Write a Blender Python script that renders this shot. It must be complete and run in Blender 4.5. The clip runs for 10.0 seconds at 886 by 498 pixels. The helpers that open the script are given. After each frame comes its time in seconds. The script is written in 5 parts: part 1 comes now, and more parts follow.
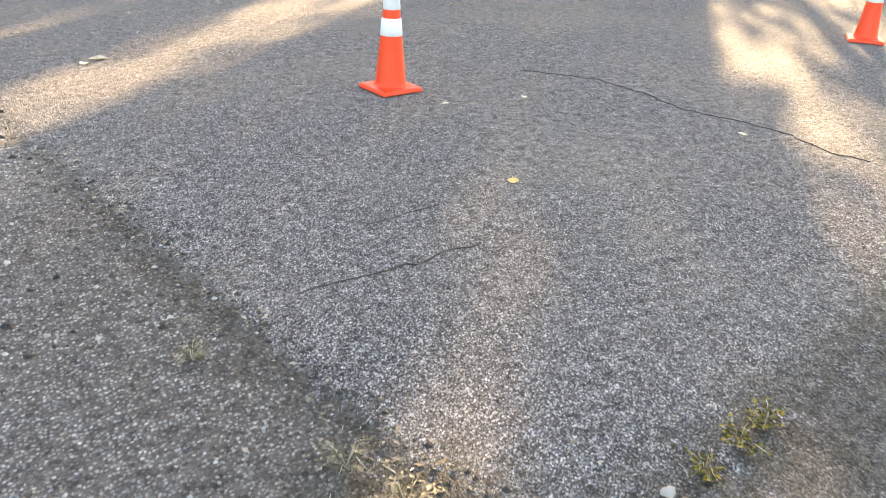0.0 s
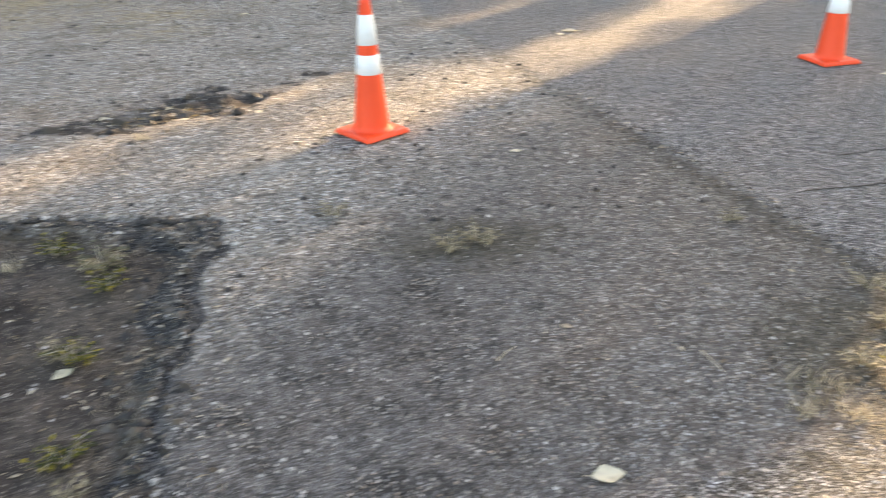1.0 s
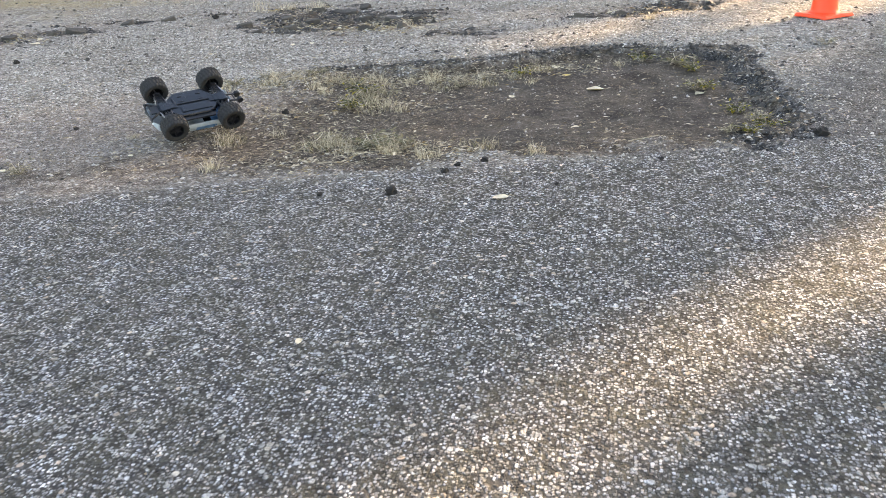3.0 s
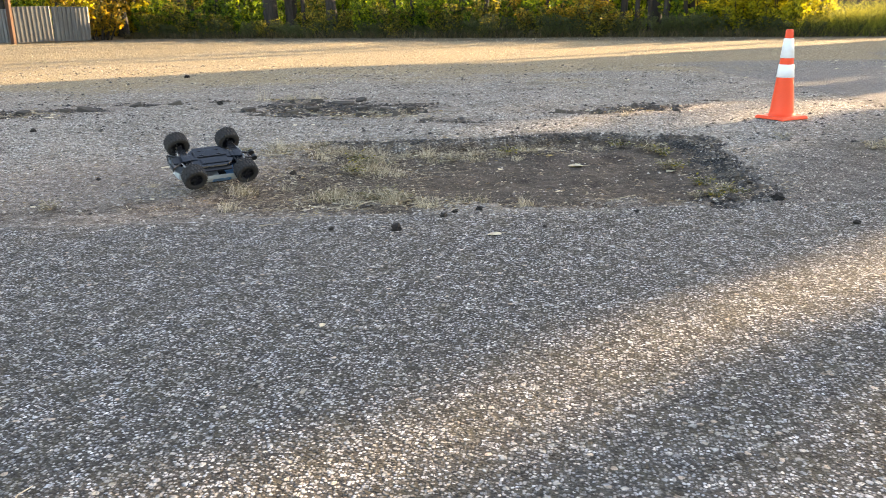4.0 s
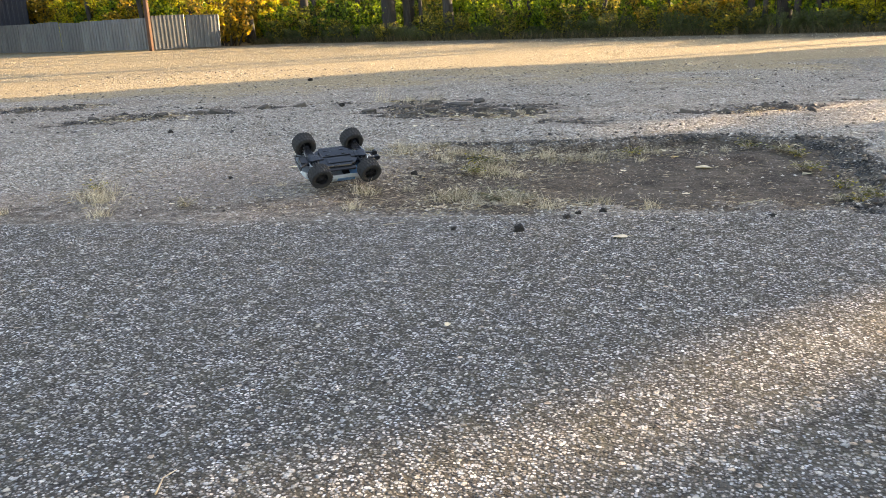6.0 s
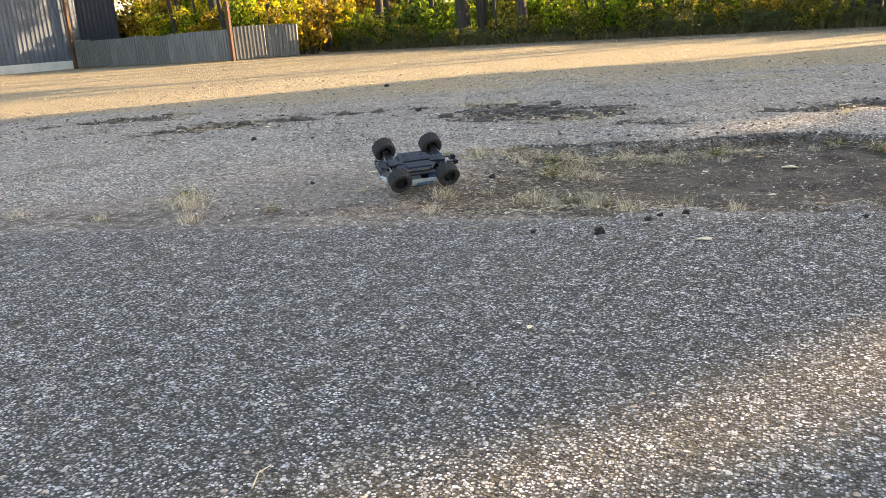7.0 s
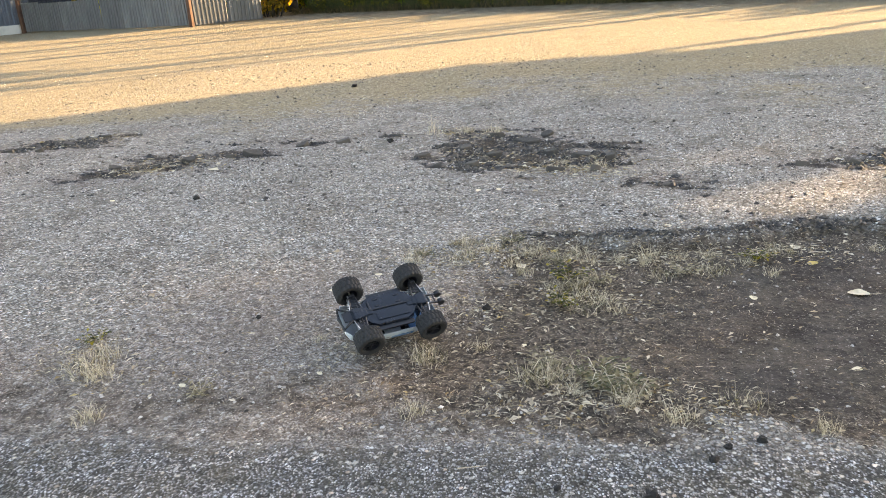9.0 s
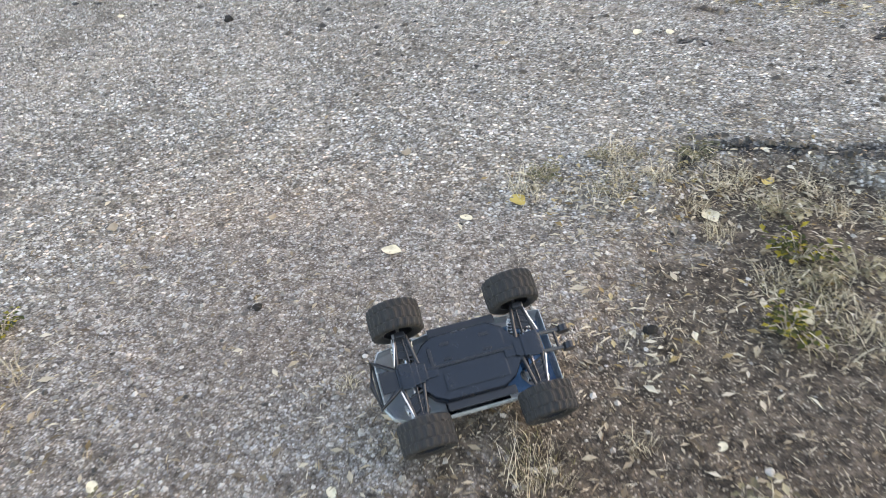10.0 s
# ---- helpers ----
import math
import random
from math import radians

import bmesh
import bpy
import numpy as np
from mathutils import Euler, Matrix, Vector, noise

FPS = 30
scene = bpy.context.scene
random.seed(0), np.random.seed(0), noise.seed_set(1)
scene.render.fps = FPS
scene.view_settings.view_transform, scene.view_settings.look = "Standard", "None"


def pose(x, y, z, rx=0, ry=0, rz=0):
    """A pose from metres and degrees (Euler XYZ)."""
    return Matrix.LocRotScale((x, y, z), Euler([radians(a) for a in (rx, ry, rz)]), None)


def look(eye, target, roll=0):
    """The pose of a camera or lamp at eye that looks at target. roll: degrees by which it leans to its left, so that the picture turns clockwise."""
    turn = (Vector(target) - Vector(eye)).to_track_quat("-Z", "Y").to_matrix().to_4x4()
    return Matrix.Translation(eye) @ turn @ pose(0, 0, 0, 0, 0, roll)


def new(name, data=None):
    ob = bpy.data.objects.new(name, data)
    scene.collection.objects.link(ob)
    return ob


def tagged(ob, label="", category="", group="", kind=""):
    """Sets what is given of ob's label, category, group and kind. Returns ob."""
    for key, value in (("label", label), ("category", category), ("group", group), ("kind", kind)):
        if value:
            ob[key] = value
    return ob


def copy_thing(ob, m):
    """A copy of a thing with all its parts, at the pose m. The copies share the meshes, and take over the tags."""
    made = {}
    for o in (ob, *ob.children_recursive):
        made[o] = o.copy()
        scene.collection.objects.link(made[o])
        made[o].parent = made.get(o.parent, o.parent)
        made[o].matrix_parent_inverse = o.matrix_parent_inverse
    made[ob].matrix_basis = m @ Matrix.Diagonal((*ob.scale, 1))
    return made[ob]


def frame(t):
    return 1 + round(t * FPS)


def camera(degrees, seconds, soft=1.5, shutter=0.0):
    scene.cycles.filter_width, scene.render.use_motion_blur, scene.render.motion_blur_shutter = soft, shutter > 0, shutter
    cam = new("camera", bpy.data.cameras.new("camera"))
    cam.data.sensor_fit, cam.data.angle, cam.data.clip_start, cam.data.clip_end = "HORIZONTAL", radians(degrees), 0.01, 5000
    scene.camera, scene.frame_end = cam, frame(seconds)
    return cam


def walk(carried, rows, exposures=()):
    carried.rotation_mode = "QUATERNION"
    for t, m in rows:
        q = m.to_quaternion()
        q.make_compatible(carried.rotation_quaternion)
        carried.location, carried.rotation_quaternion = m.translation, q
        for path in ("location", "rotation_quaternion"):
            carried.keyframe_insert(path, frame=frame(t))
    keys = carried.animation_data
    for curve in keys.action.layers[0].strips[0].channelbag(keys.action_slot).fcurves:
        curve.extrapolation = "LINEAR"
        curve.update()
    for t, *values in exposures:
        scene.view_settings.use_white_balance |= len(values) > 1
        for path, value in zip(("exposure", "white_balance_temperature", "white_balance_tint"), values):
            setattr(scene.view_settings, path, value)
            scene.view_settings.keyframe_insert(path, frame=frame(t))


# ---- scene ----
cam = camera(57.7, 10.0, soft=0.8, shutter=0.15)
PATH = [
    (0, (2.608, 1.666, 1.353), (3.52, 3.207, 0.462), 2.8),
    (0.3, (2.332, 1.469, 1.344), (3.287, 2.959, 0.412), 4.5),
    (0.5, (2.075, 1.278, 1.39), (2.979, 2.798, 0.456), 5.2),
    (0.6, (1.965, 1.205, 1.403), (2.808, 2.763, 0.475), 4.9),
    (0.7, (1.872, 1.1, 1.397), (2.608, 2.719, 0.482), 3.9),
    (1, (1.452, 0.828, 1.415), (1.652, 2.603, 0.513), -1.2),
    (1.3, (1.036, 0.506, 1.363), (0.926, 2.309, 0.506), -1.0),
    (1.5, (0.908, 0.226, 1.316), (0.915, 2.043, 0.482), 1.3),
    (2, (0.37, -0.483, 1.335), (0.283, 1.353, 0.546), 1.2),
    (2.5, (0.109, -1.058, 1.135), (-0.22, 0.727, 0.294), -2.8),
    (2.7, (0.03, -1.25, 1.123), (-0.35, 0.511, 0.255), -4.2),
    (3.8, (-0.062, -1.912, 0.888), (-0.448, -0.04, 0.3), -1.6),
    (4, (-0.058, -1.934, 0.893), (-0.389, -0.045, 0.325), -1.0),
    (4.5, (-0.064, -1.926, 0.896), (-0.3, -0.019, 0.339), 0.4),
    (5, (-0.07, -1.928, 0.889), (-0.355, -0.032, 0.321), 0.5),
    (5.5, (-0.097, -1.932, 0.887), (-0.549, -0.069, 0.318), -0.7),
    (6, (-0.11, -1.924, 0.884), (-0.708, -0.098, 0.327), -2.2),
    (7.3, (-0.128, -1.957, 0.891), (-0.927, -0.204, 0.355), -4.1),
    (7.5, (-0.129, -1.948, 0.888), (-0.942, -0.201, 0.353), -4.2),
    (8, (-0.163, -1.86, 1.021), (-0.996, -0.125, 0.478), -4.2),
    (8.5, (-0.368, -1.468, 1.435), (-1.103, 0.296, 0.844), -3.1),
    (9, (-0.603, -0.771, 1.539), (-1.307, 0.979, 0.873), -4.2),
    (9.5, (-0.924, 0.083, 1.505), (-1.752, 1.671, 0.616), -7.9),
    (10, (-1.347, 0.973, 1.445), (-2.219, 2.338, 0.273), -5.8),
]
EXPOSURES = [(t, e, k, 16) for t, e, k in ((0, 2.78, 7700), (0.5, 2.76, 7600), (1.0, 2.56, 8000), (1.5, 3.02, 7900), (2.0, 2.78, 7800), (2.5, 2.82, 7800), (4.0, 2.55, 7800), (5.5, 2.49, 7700), (7.5, 2.54, 7800), (8.5, 2.65, 7900), (9.0, 2.68, 7900), (9.5, 2.72, 7900), (10, 2.93, 8000))]
walk(cam, [(t, look(eye, target, roll)) for t, eye, target, roll in PATH], EXPOSURES)

# ---- light ----
SUN_WAY = Vector((-0.700, -0.714, 0.0)).normalized()    # where the low sun's light travels over the ground
SUN_EL = radians(14)
world = bpy.data.worlds.new("sky")
scene.world = world
world.use_nodes = True
wn = world.node_tree.nodes
sky = wn.new("ShaderNodeTexSky")
sky.sky_type = "NISHITA"
sky.sun_disc = False
sky.sun_elevation = SUN_EL
sky.sun_rotation = math.atan2(-SUN_WAY.x, -SUN_WAY.y)
sky.air_density, sky.dust_density, sky.ozone_density = 1.0, 1.5, 1.0
world.node_tree.links.new(sky.outputs["Color"], wn["Background"].inputs["Color"])
wn["Background"].inputs["Strength"].default_value = 0.15
sun_data = bpy.data.lights.new("sun", "SUN")
sun_data.energy, sun_data.angle, sun_data.color = 4.8, radians(0.5), (1.0, 0.79, 0.50)
sun = new("sun", sun_data)
ray = Vector((SUN_WAY.x * math.cos(SUN_EL), SUN_WAY.y * math.cos(SUN_EL), -math.sin(SUN_EL)))
sun.matrix_world = look(-60 * ray, (0, 0, 0))


# ---- materials ----
class Nodes:
    """A short way to write node materials."""

    def __init__(self, name):
        self.mat = bpy.data.materials.new(name)
        self.mat.use_nodes = True
        self.tree = self.mat.node_tree
        self.bsdf = self.tree.nodes["Principled BSDF"]

    def node(self, kind, links=None, **settings):
        n = self.tree.nodes.new("ShaderNode" + kind)
        for key, value in settings.items():
            if key == "op":
                n.operation = value
            elif key == "feature":
                n.feature = value
            elif key == "blend":
                n.blend_type = value
            elif key == "dtype":
                n.data_type = value
            elif key == "attr":
                n.attribute_name = value
        for key, value in (links or {}).items():
            self.put(n, key, value)
        return n

    def put(self, n, key, value):
        if isinstance(value, bpy.types.NodeSocket):
            self.tree.links.new(value, n.inputs[key])
        else:
            n.inputs[key].default_value = value

    def position(self):
        return self.node("NewGeometry").outputs["Position"]

    def local(self):
        return self.node("TexCoord").outputs["Object"]

    def noise(self, vec, scale, detail=4.0, rough=0.55):
        return self.node("TexNoise", {"Vector": vec, "Scale": scale, "Detail": detail, "Roughness": rough}).outputs["Fac"]

    def voronoi(self, vec, scale, feature="F1"):
        return self.node("TexVoronoi", {"Vector": vec, "Scale": scale}, feature=feature)

    def math(self, op, a, b=0.0, clamp=False):
        n = self.node("Math", {0: a, 1: b}, op=op)
        n.use_clamp = clamp
        return n.outputs[0]

    def step(self, value, lo, hi):
        n = self.node("MapRange", {"Value": value, "From Min": lo, "From Max": hi})
        n.interpolation_type = "SMOOTHSTEP"
        return n.outputs["Result"]

    def ramp(self, value, stops):
        n = self.node("ValToRGB", {"Fac": value})
        while len(n.color_ramp.elements) < len(stops):
            n.color_ramp.elements.new(0.5)
        for e, (p, c) in zip(n.color_ramp.elements, stops):
            e.position, e.color = p, (*c, 1) if len(c) == 3 else c
        return n.outputs["Color"]

    def mix(self, fac, a, b, blend="MIX"):
        n = self.node("MixRGB", {"Fac": fac, "Color1": a, "Color2": b}, blend=blend)
        return n.outputs["Color"]

    def attribute(self, name):
        return self.node("Attribute", attr=name).outputs["Fac"]

    def random(self):
        return self.node("ObjectInfo").outputs["Random"]

    def island(self):
        return self.node("NewGeometry").outputs["Random Per Island"]

    def bump(self, height, strength, distance):
        n = self.node("Bump", {"Height": height, "Strength": strength, "Distance": distance})
        self.put(self.bsdf, "Normal", n.outputs["Normal"])

    def done(self, color, rough=0.8, metal=0.0, spec=0.5):
        self.put(self.bsdf, "Base Color", color)
        self.put(self.bsdf, "Roughness", rough)
        self.put(self.bsdf, "Metallic", metal)
        self.put(self.bsdf, "Specular IOR Level", spec)
        return self.mat


def grey(v, r=1.0, g=1.0, b=1.0):
    return (v * r, v * g, v * b)


def ground_material():
    m = Nodes("worn_asphalt_and_dirt")
    p = m.position()
    wide = m.noise(p, 0.7, 5.0, 0.6)
    mid = m.noise(p, 5.0, 4.0, 0.6)
    fine = m.noise(p, 70.0, 3.0, 0.7)
    ragged = m.math("SUBTRACT", m.noise(p, 9.0, 5.0, 0.7), 0.5)
    bent = m.node("VectorMath", {0: p, 1: m.node("VectorMath", {0: m.node("TexNoise", {"Vector": p, "Scale": 90.0, "Detail": 1.0}).outputs["Color"], 1: (0.006, 0.006, 0.006)}, op="MULTIPLY").outputs[0]}, op="ADD").outputs[0]

    def chips(scale, lo, hi):
        """Stones set in the surface: their random tone, a second tone, and how far each point lies from a stone's heart."""
        v = m.voronoi(bent, scale)
        parts = m.node("SeparateColor", {"Color": v.outputs["Color"]})
        return parts.outputs["Red"], parts.outputs["Green"], m.step(v.outputs["Distance"], lo, hi), v.outputs["Distance"]

    r1, g1, gap1, d1 = chips(128.0, 0.38, 0.64)
    r2, g2, gap2, d2 = chips(62.0, 0.36, 0.60)
    r3, g3, gap3, d3 = chips(165.0, 0.42, 0.7)
    hue1 = m.ramp(g1, [(0.0, (0.94, 0.98, 1.07)), (0.5, (1.03, 1.0, 0.99)), (0.85, (1.05, 1.0, 0.95)), (1.0, (1.12, 0.97, 0.88))])
    hue2 = m.ramp(g2, [(0.0, (0.94, 0.99, 1.05)), (0.5, (1.02, 1.0, 0.96)), (0.8, (1.10, 1.0, 0.86)), (1.0, (1.22, 0.95, 0.76))])
    tone1 = m.ramp(r1, [(0.0, grey(0.05)), (0.3, grey(0.14)), (0.55, grey(0.29)), (0.8, grey(0.50)), (1.0, grey(0.78))])
    tone2 = m.ramp(r2, [(0.0, grey(0.05)), (0.35, grey(0.13)), (0.65, grey(0.28)), (0.88, grey(0.50)), (1.0, grey(0.78))])
    tone3 = m.ramp(r3, [(0.0, grey(0.045)), (0.35, grey(0.10)), (0.6, grey(0.24)), (0.85, grey(0.46)), (1.0, grey(0.74))])
    chip1 = m.mix(1.0, tone1, hue1, "MULTIPLY")
    chip2 = m.mix(1.0, tone2, hue2, "MULTIPLY")
    chip3 = m.mix(1.0, tone3, hue1, "MULTIPLY")

    # pavement in front: dark binder with pale flaky chips
    front = m.mix(gap1, chip1, (0.056, 0.052, 0.051, 1))
    large = m.math("MULTIPLY", m.step(r2, 0.90, 0.93), m.math("SUBTRACT", 1.0, gap2))
    front = m.mix(large, front, m.mix(1.0, grey(0.55) + (1,), hue2, "MULTIPLY"))
    front = m.mix(m.math("MULTIPLY", m.step(wide, 0.45, 0.75), 0.18), front, (0.17, 0.16, 0.155, 1))
    # pale gravel where the old pavement has worn to stones and dust
    r4, g4, gap4, d4 = chips(88.0, 0.34, 0.55)
    tone4 = m.ramp(r4, [(0.0, grey(0.07)), (0.3, grey(0.17)), (0.6, grey(0.36)), (0.85, grey(0.54)), (1.0, grey(0.80))])
    hue4 = m.ramp(g4, [(0.0, (0.95, 1.0, 1.04)), (0.5, (1.03, 1.0, 0.95)), (0.8, (1.10, 1.0, 0.86)), (1.0, (1.25, 0.97, 0.76))])
    chip4 = m.mix(1.0, tone4, hue4, "MULTIPLY")
    grit = m.mix(gap3, m.mix(0.3, chip3, (0.22, 0.19, 0.155, 1)), (0.085, 0.073, 0.060, 1))
    pale = m.mix(gap4, m.mix(0.15, chip4, (0.36, 0.31, 0.25, 1)), grit)
    trodden = m.mix(m.step(fine, 0.3, 0.7), (0.085, 0.070, 0.056, 1), (0.24, 0.205, 0.165, 1))
    pale = m.mix(m.math("MULTIPLY", m.step(mid, 0.40, 0.68), 0.6), pale, trodden)
    pale = m.mix(m.math("MULTIPLY", m.math("MULTIPLY", m.step(r2, 0.84, 0.88), m.math("SUBTRACT", 1.0, gap2)), 0.8), pale, chip2)
    cobble = m.ramp(r2, [(0.0, grey(0.035)), (0.16, grey(0.08)), (0.45, grey(0.23)), (0.75, grey(0.40)), (0.92, grey(0.62)), (1.0, grey(0.85))])
    cobble = m.mix(1.0, cobble, hue2, "MULTIPLY")
    pale = m.mix(m.math("MULTIPLY", m.math("SUBTRACT", 1.0, gap2), 0.65), pale, cobble)
    patchy = m.noise(p, 1.6, 5.0, 0.65)
    pale = m.mix(m.math("MULTIPLY", m.step(patchy, 0.50, 0.66), 0.45), pale, m.mix(gap4, (0.15, 0.125, 0.10, 1), (0.075, 0.060, 0.047, 1)))
    pale = m.mix(m.math("MULTIPLY", m.step(patchy, 0.50, 0.30), 0.35), pale, m.mix(gap3, (0.42, 0.38, 0.33, 1), (0.20, 0.175, 0.15, 1)))
    pale = m.mix(m.math("MULTIPLY", m.step(m.noise(p, 22.0, 3.0, 0.6), 0.60, 0.68), 0.75), pale, (0.045, 0.046, 0.038, 1))
    pale = m.mix(m.math("MULTIPLY", m.step(m.math("ADD", m.attribute("brown"), m.math("MULTIPLY", ragged, 0.9)), 0.0, 0.6), 0.6), pale, m.mix(m.math("MULTIPLY", gap3, 0.9), m.mix(0.55, chip3, (0.25, 0.195, 0.16, 1)), (0.10, 0.074, 0.060, 1)))
    pale = m.mix(1.0, pale, (1.15, 1.12, 1.08, 1), "MULTIPLY")
    # old dark pavement: brown dirt and moss between dull stones
    old = m.mix(gap4, m.mix(1.0, chip4, (0.66, 0.63, 0.60, 1), "MULTIPLY"), (0.052, 0.047, 0.042, 1))
    old = m.mix(m.math("MULTIPLY", m.step(mid, 0.30, 0.62), 0.8), old, m.mix(gap3, m.mix(0.55, chip3, (0.235, 0.212, 0.185, 1)), (0.105, 0.094, 0.082, 1)))
    old = m.mix(1.0, old, (0.80, 0.80, 0.82, 1), "MULTIPLY")
    silt = m.mix(gap4, m.mix(0.5, chip4, (0.20, 0.172, 0.15, 1)), m.mix(m.step(fine, 0.3, 0.7), (0.09, 0.077, 0.067, 1), (0.165, 0.143, 0.125, 1)))
    old = m.mix(m.math("MULTIPLY", m.step(m.math("ADD", m.attribute("dusted"), m.math("MULTIPLY", ragged, 1.0)), -0.4, 0.5), 0.85), old, silt)
    # newer fine pavement
    lot = m.mix(gap3, chip3, (0.045, 0.042, 0.041, 1))
    lot = m.mix(0.30, lot, m.mix(gap1, chip1, (0.065, 0.060, 0.056, 1)))
    lot = m.mix(m.math("MULTIPLY", m.step(wide, 0.35, 0.75), 0.35), lot, (0.25, 0.225, 0.195, 1))
    lot = m.mix(1.0, lot, (1.13, 1.08, 1.03, 1), "MULTIPLY")
    moss = m.mix(m.step(fine, 0.35, 0.7), (0.040, 0.036, 0.024, 1), (0.095, 0.085, 0.055, 1))
    dust = m.mix(m.step(fine, 0.35, 0.75), (0.21, 0.165, 0.098, 1), (0.42, 0.335, 0.20, 1))
    dust = m.mix(m.math("MULTIPLY", m.step(r2, 0.7, 0.95), 0.5), dust, (0.50, 0.42, 0.28, 1))
    dust = m.mix(m.math("MULTIPLY", m.step(mid, 0.45, 0.7), 0.35), dust, (0.20, 0.155, 0.105, 1))
    soil = m.mix(m.step(mid, 0.3, 0.7), (0.034, 0.028, 0.025, 1), (0.085, 0.070, 0.060, 1))
    soil = m.mix(m.math("MULTIPLY", m.step(patchy, 0.45, 0.62), 0.55), soil, m.mix(m.step(fine, 0.35, 0.7), (0.085, 0.070, 0.056, 1), (0.17, 0.145, 0.115, 1)))
    soil = m.mix(m.math("MULTIPLY", m.step(fine, 0.45, 0.7), 0.4), soil, (0.034, 0.028, 0.023, 1))
    soil = m.mix(m.math("MULTIPLY", m.step(r1, 0.86, 0.92), m.math("SUBTRACT", 1.0, gap1)), soil, (0.20, 0.175, 0.15, 1))
    mould = m.mix(m.step(m.noise(p, 30.0, 4.0, 0.7), 0.35, 0.65), (0.034, 0.026, 0.020, 1), (0.135, 0.105, 0.08, 1))
    mould = m.mix(m.math("MULTIPLY", m.step(r3, 0.80, 0.88), m.math("SUBTRACT", 1.0, gap3)), mould, (0.34, 0.29, 0.23, 1))
    soil = m.mix(m.math("MULTIPLY", m.step(m.math("ADD", m.attribute("mould"), m.math("MULTIPLY", ragged, 1.2)), -0.25, 0.35), 0.85), soil, mould)
    tar = m.mix(m.math("SUBTRACT", 1.0, gap1), (0.012, 0.012, 0.012, 1), m.mix(0.75, chip1, (0.02, 0.02, 0.02, 1)))

    def edge(name, width, rag):
        d = m.math("ADD", m.attribute(name), m.math("MULTIPLY", ragged, rag))
        return m.step(d, -width, width)

    color = m.mix(edge("old", 0.04, 0.16), front, old)
    color = m.mix(m.math("MULTIPLY", edge("grimy", 0.5, 1.2), 0.8), color, m.mix(1.0, old, (0.95, 0.92, 0.88, 1), "MULTIPLY"))
    color = m.mix(m.math("MULTIPLY", edge("pale", 0.5, 1.2), 0.9), color, pale)
    color = m.mix(edge("lot", 0.015, 0.06), color, lot)
    color = m.mix(m.math("MULTIPLY", edge("moss", 0.12, 0.6), 0.6), color, moss)
    color = m.mix(m.math("MULTIPLY", edge("dusty", 0.3, 1.6), 0.85), color, dust)
    # shaded strip before the wood, painted as mottled brown ground
    verge = m.mix(m.step(m.noise(p, 2.5, 5.0, 0.7), 0.4, 0.65), (0.085, 0.068, 0.05, 1), (0.24, 0.195, 0.14, 1))
    color = m.mix(m.math("MULTIPLY", edge("verge", 0.8, 3.0), 0.85), color, verge)
    color = m.mix(edge("soil", 0.06, 0.35), color, soil)
    color = m.mix(m.math("MULTIPLY", edge("tar", 0.015, 0.10), 0.9), color, tar)
    clump = m.math("ADD", m.math("MULTIPLY", m.noise(p, 17.0, 4.0, 0.75), 0.6), m.math("MULTIPLY", m.noise(p, 48.0, 3.0, 0.7), 0.4))
    color = m.mix(1.0, color, m.ramp(clump, [(0.34, grey(0.30)), (0.46, grey(0.78)), (0.54, grey(1.05)), (0.66, grey(1.5))]), "MULTIPLY")
    height = m.math("SUBTRACT", m.math("MULTIPLY", r1, 0.4), m.math("MULTIPLY", gap1, 0.5))
    height = m.math("ADD", height, m.math("MULTIPLY", m.math("SUBTRACT", 1.0, gap2), m.math("MULTIPLY", r2, 0.8)))
    height = m.math("ADD", height, m.math("MULTIPLY", fine, 0.5))
    m.bump(height, 0.85, 0.008)
    return m.done(color, 0.9, 0.0, 0.15)


def leaf_material(name, colors, trans=0.5):
    """Leaves whose tone changes from leaf to leaf."""
    m = Nodes(name)
    r = m.island()
    color = m.ramp(r, [(i / (len(colors) - 1), c) for i, c in enumerate(colors)])
    spots = m.step(m.noise(m.local(), 30.0), 0.45, 0.7)
    color = m.mix(m.math("MULTIPLY", spots, 0.35), color, (0.12, 0.08, 0.03, 1))
    m.done(color, 0.55, 0.0, 0.3)
    t = m.node("BsdfTranslucent", {"Color": m.mix(1.0, color, (1.5, 1.4, 1.0, 1), "MULTIPLY")})
    mix = m.node("MixShader", {0: trans, 1: m.bsdf.outputs[0], 2: t.outputs[0]})
    out = m.tree.nodes["Material Output"]
    m.tree.links.new(mix.outputs[0], out.inputs["Surface"])
    return m.mat


def plain_material(name, color, rough=0.5, metal=0.0, scale=40.0, dirt=(0.10, 0.08, 0.06), amount=0.25, bump=0.1, distance=0.001, per_object=0.0):
    m = Nodes(name)
    p = m.local()
    worn = m.step(m.noise(p, scale * 0.25, 5.0, 0.65), 0.45, 0.75)
    fine = m.noise(p, scale * 4, 3.0, 0.6)
    c = m.mix(m.math("MULTIPLY", worn, amount), (*color, 1), (*dirt, 1))
    c = m.mix(m.math("MULTIPLY", fine, 0.25), c, tuple(v * 0.6 for v in color) + (1,))
    if per_object:
        c = m.mix(m.math("MULTIPLY", m.random(), per_object), c, (*dirt, 1))
    m.bump(fine, bump, distance)
    return m.done(c, m.math("ADD", m.math("MULTIPLY", worn, 0.2), rough, True), metal)


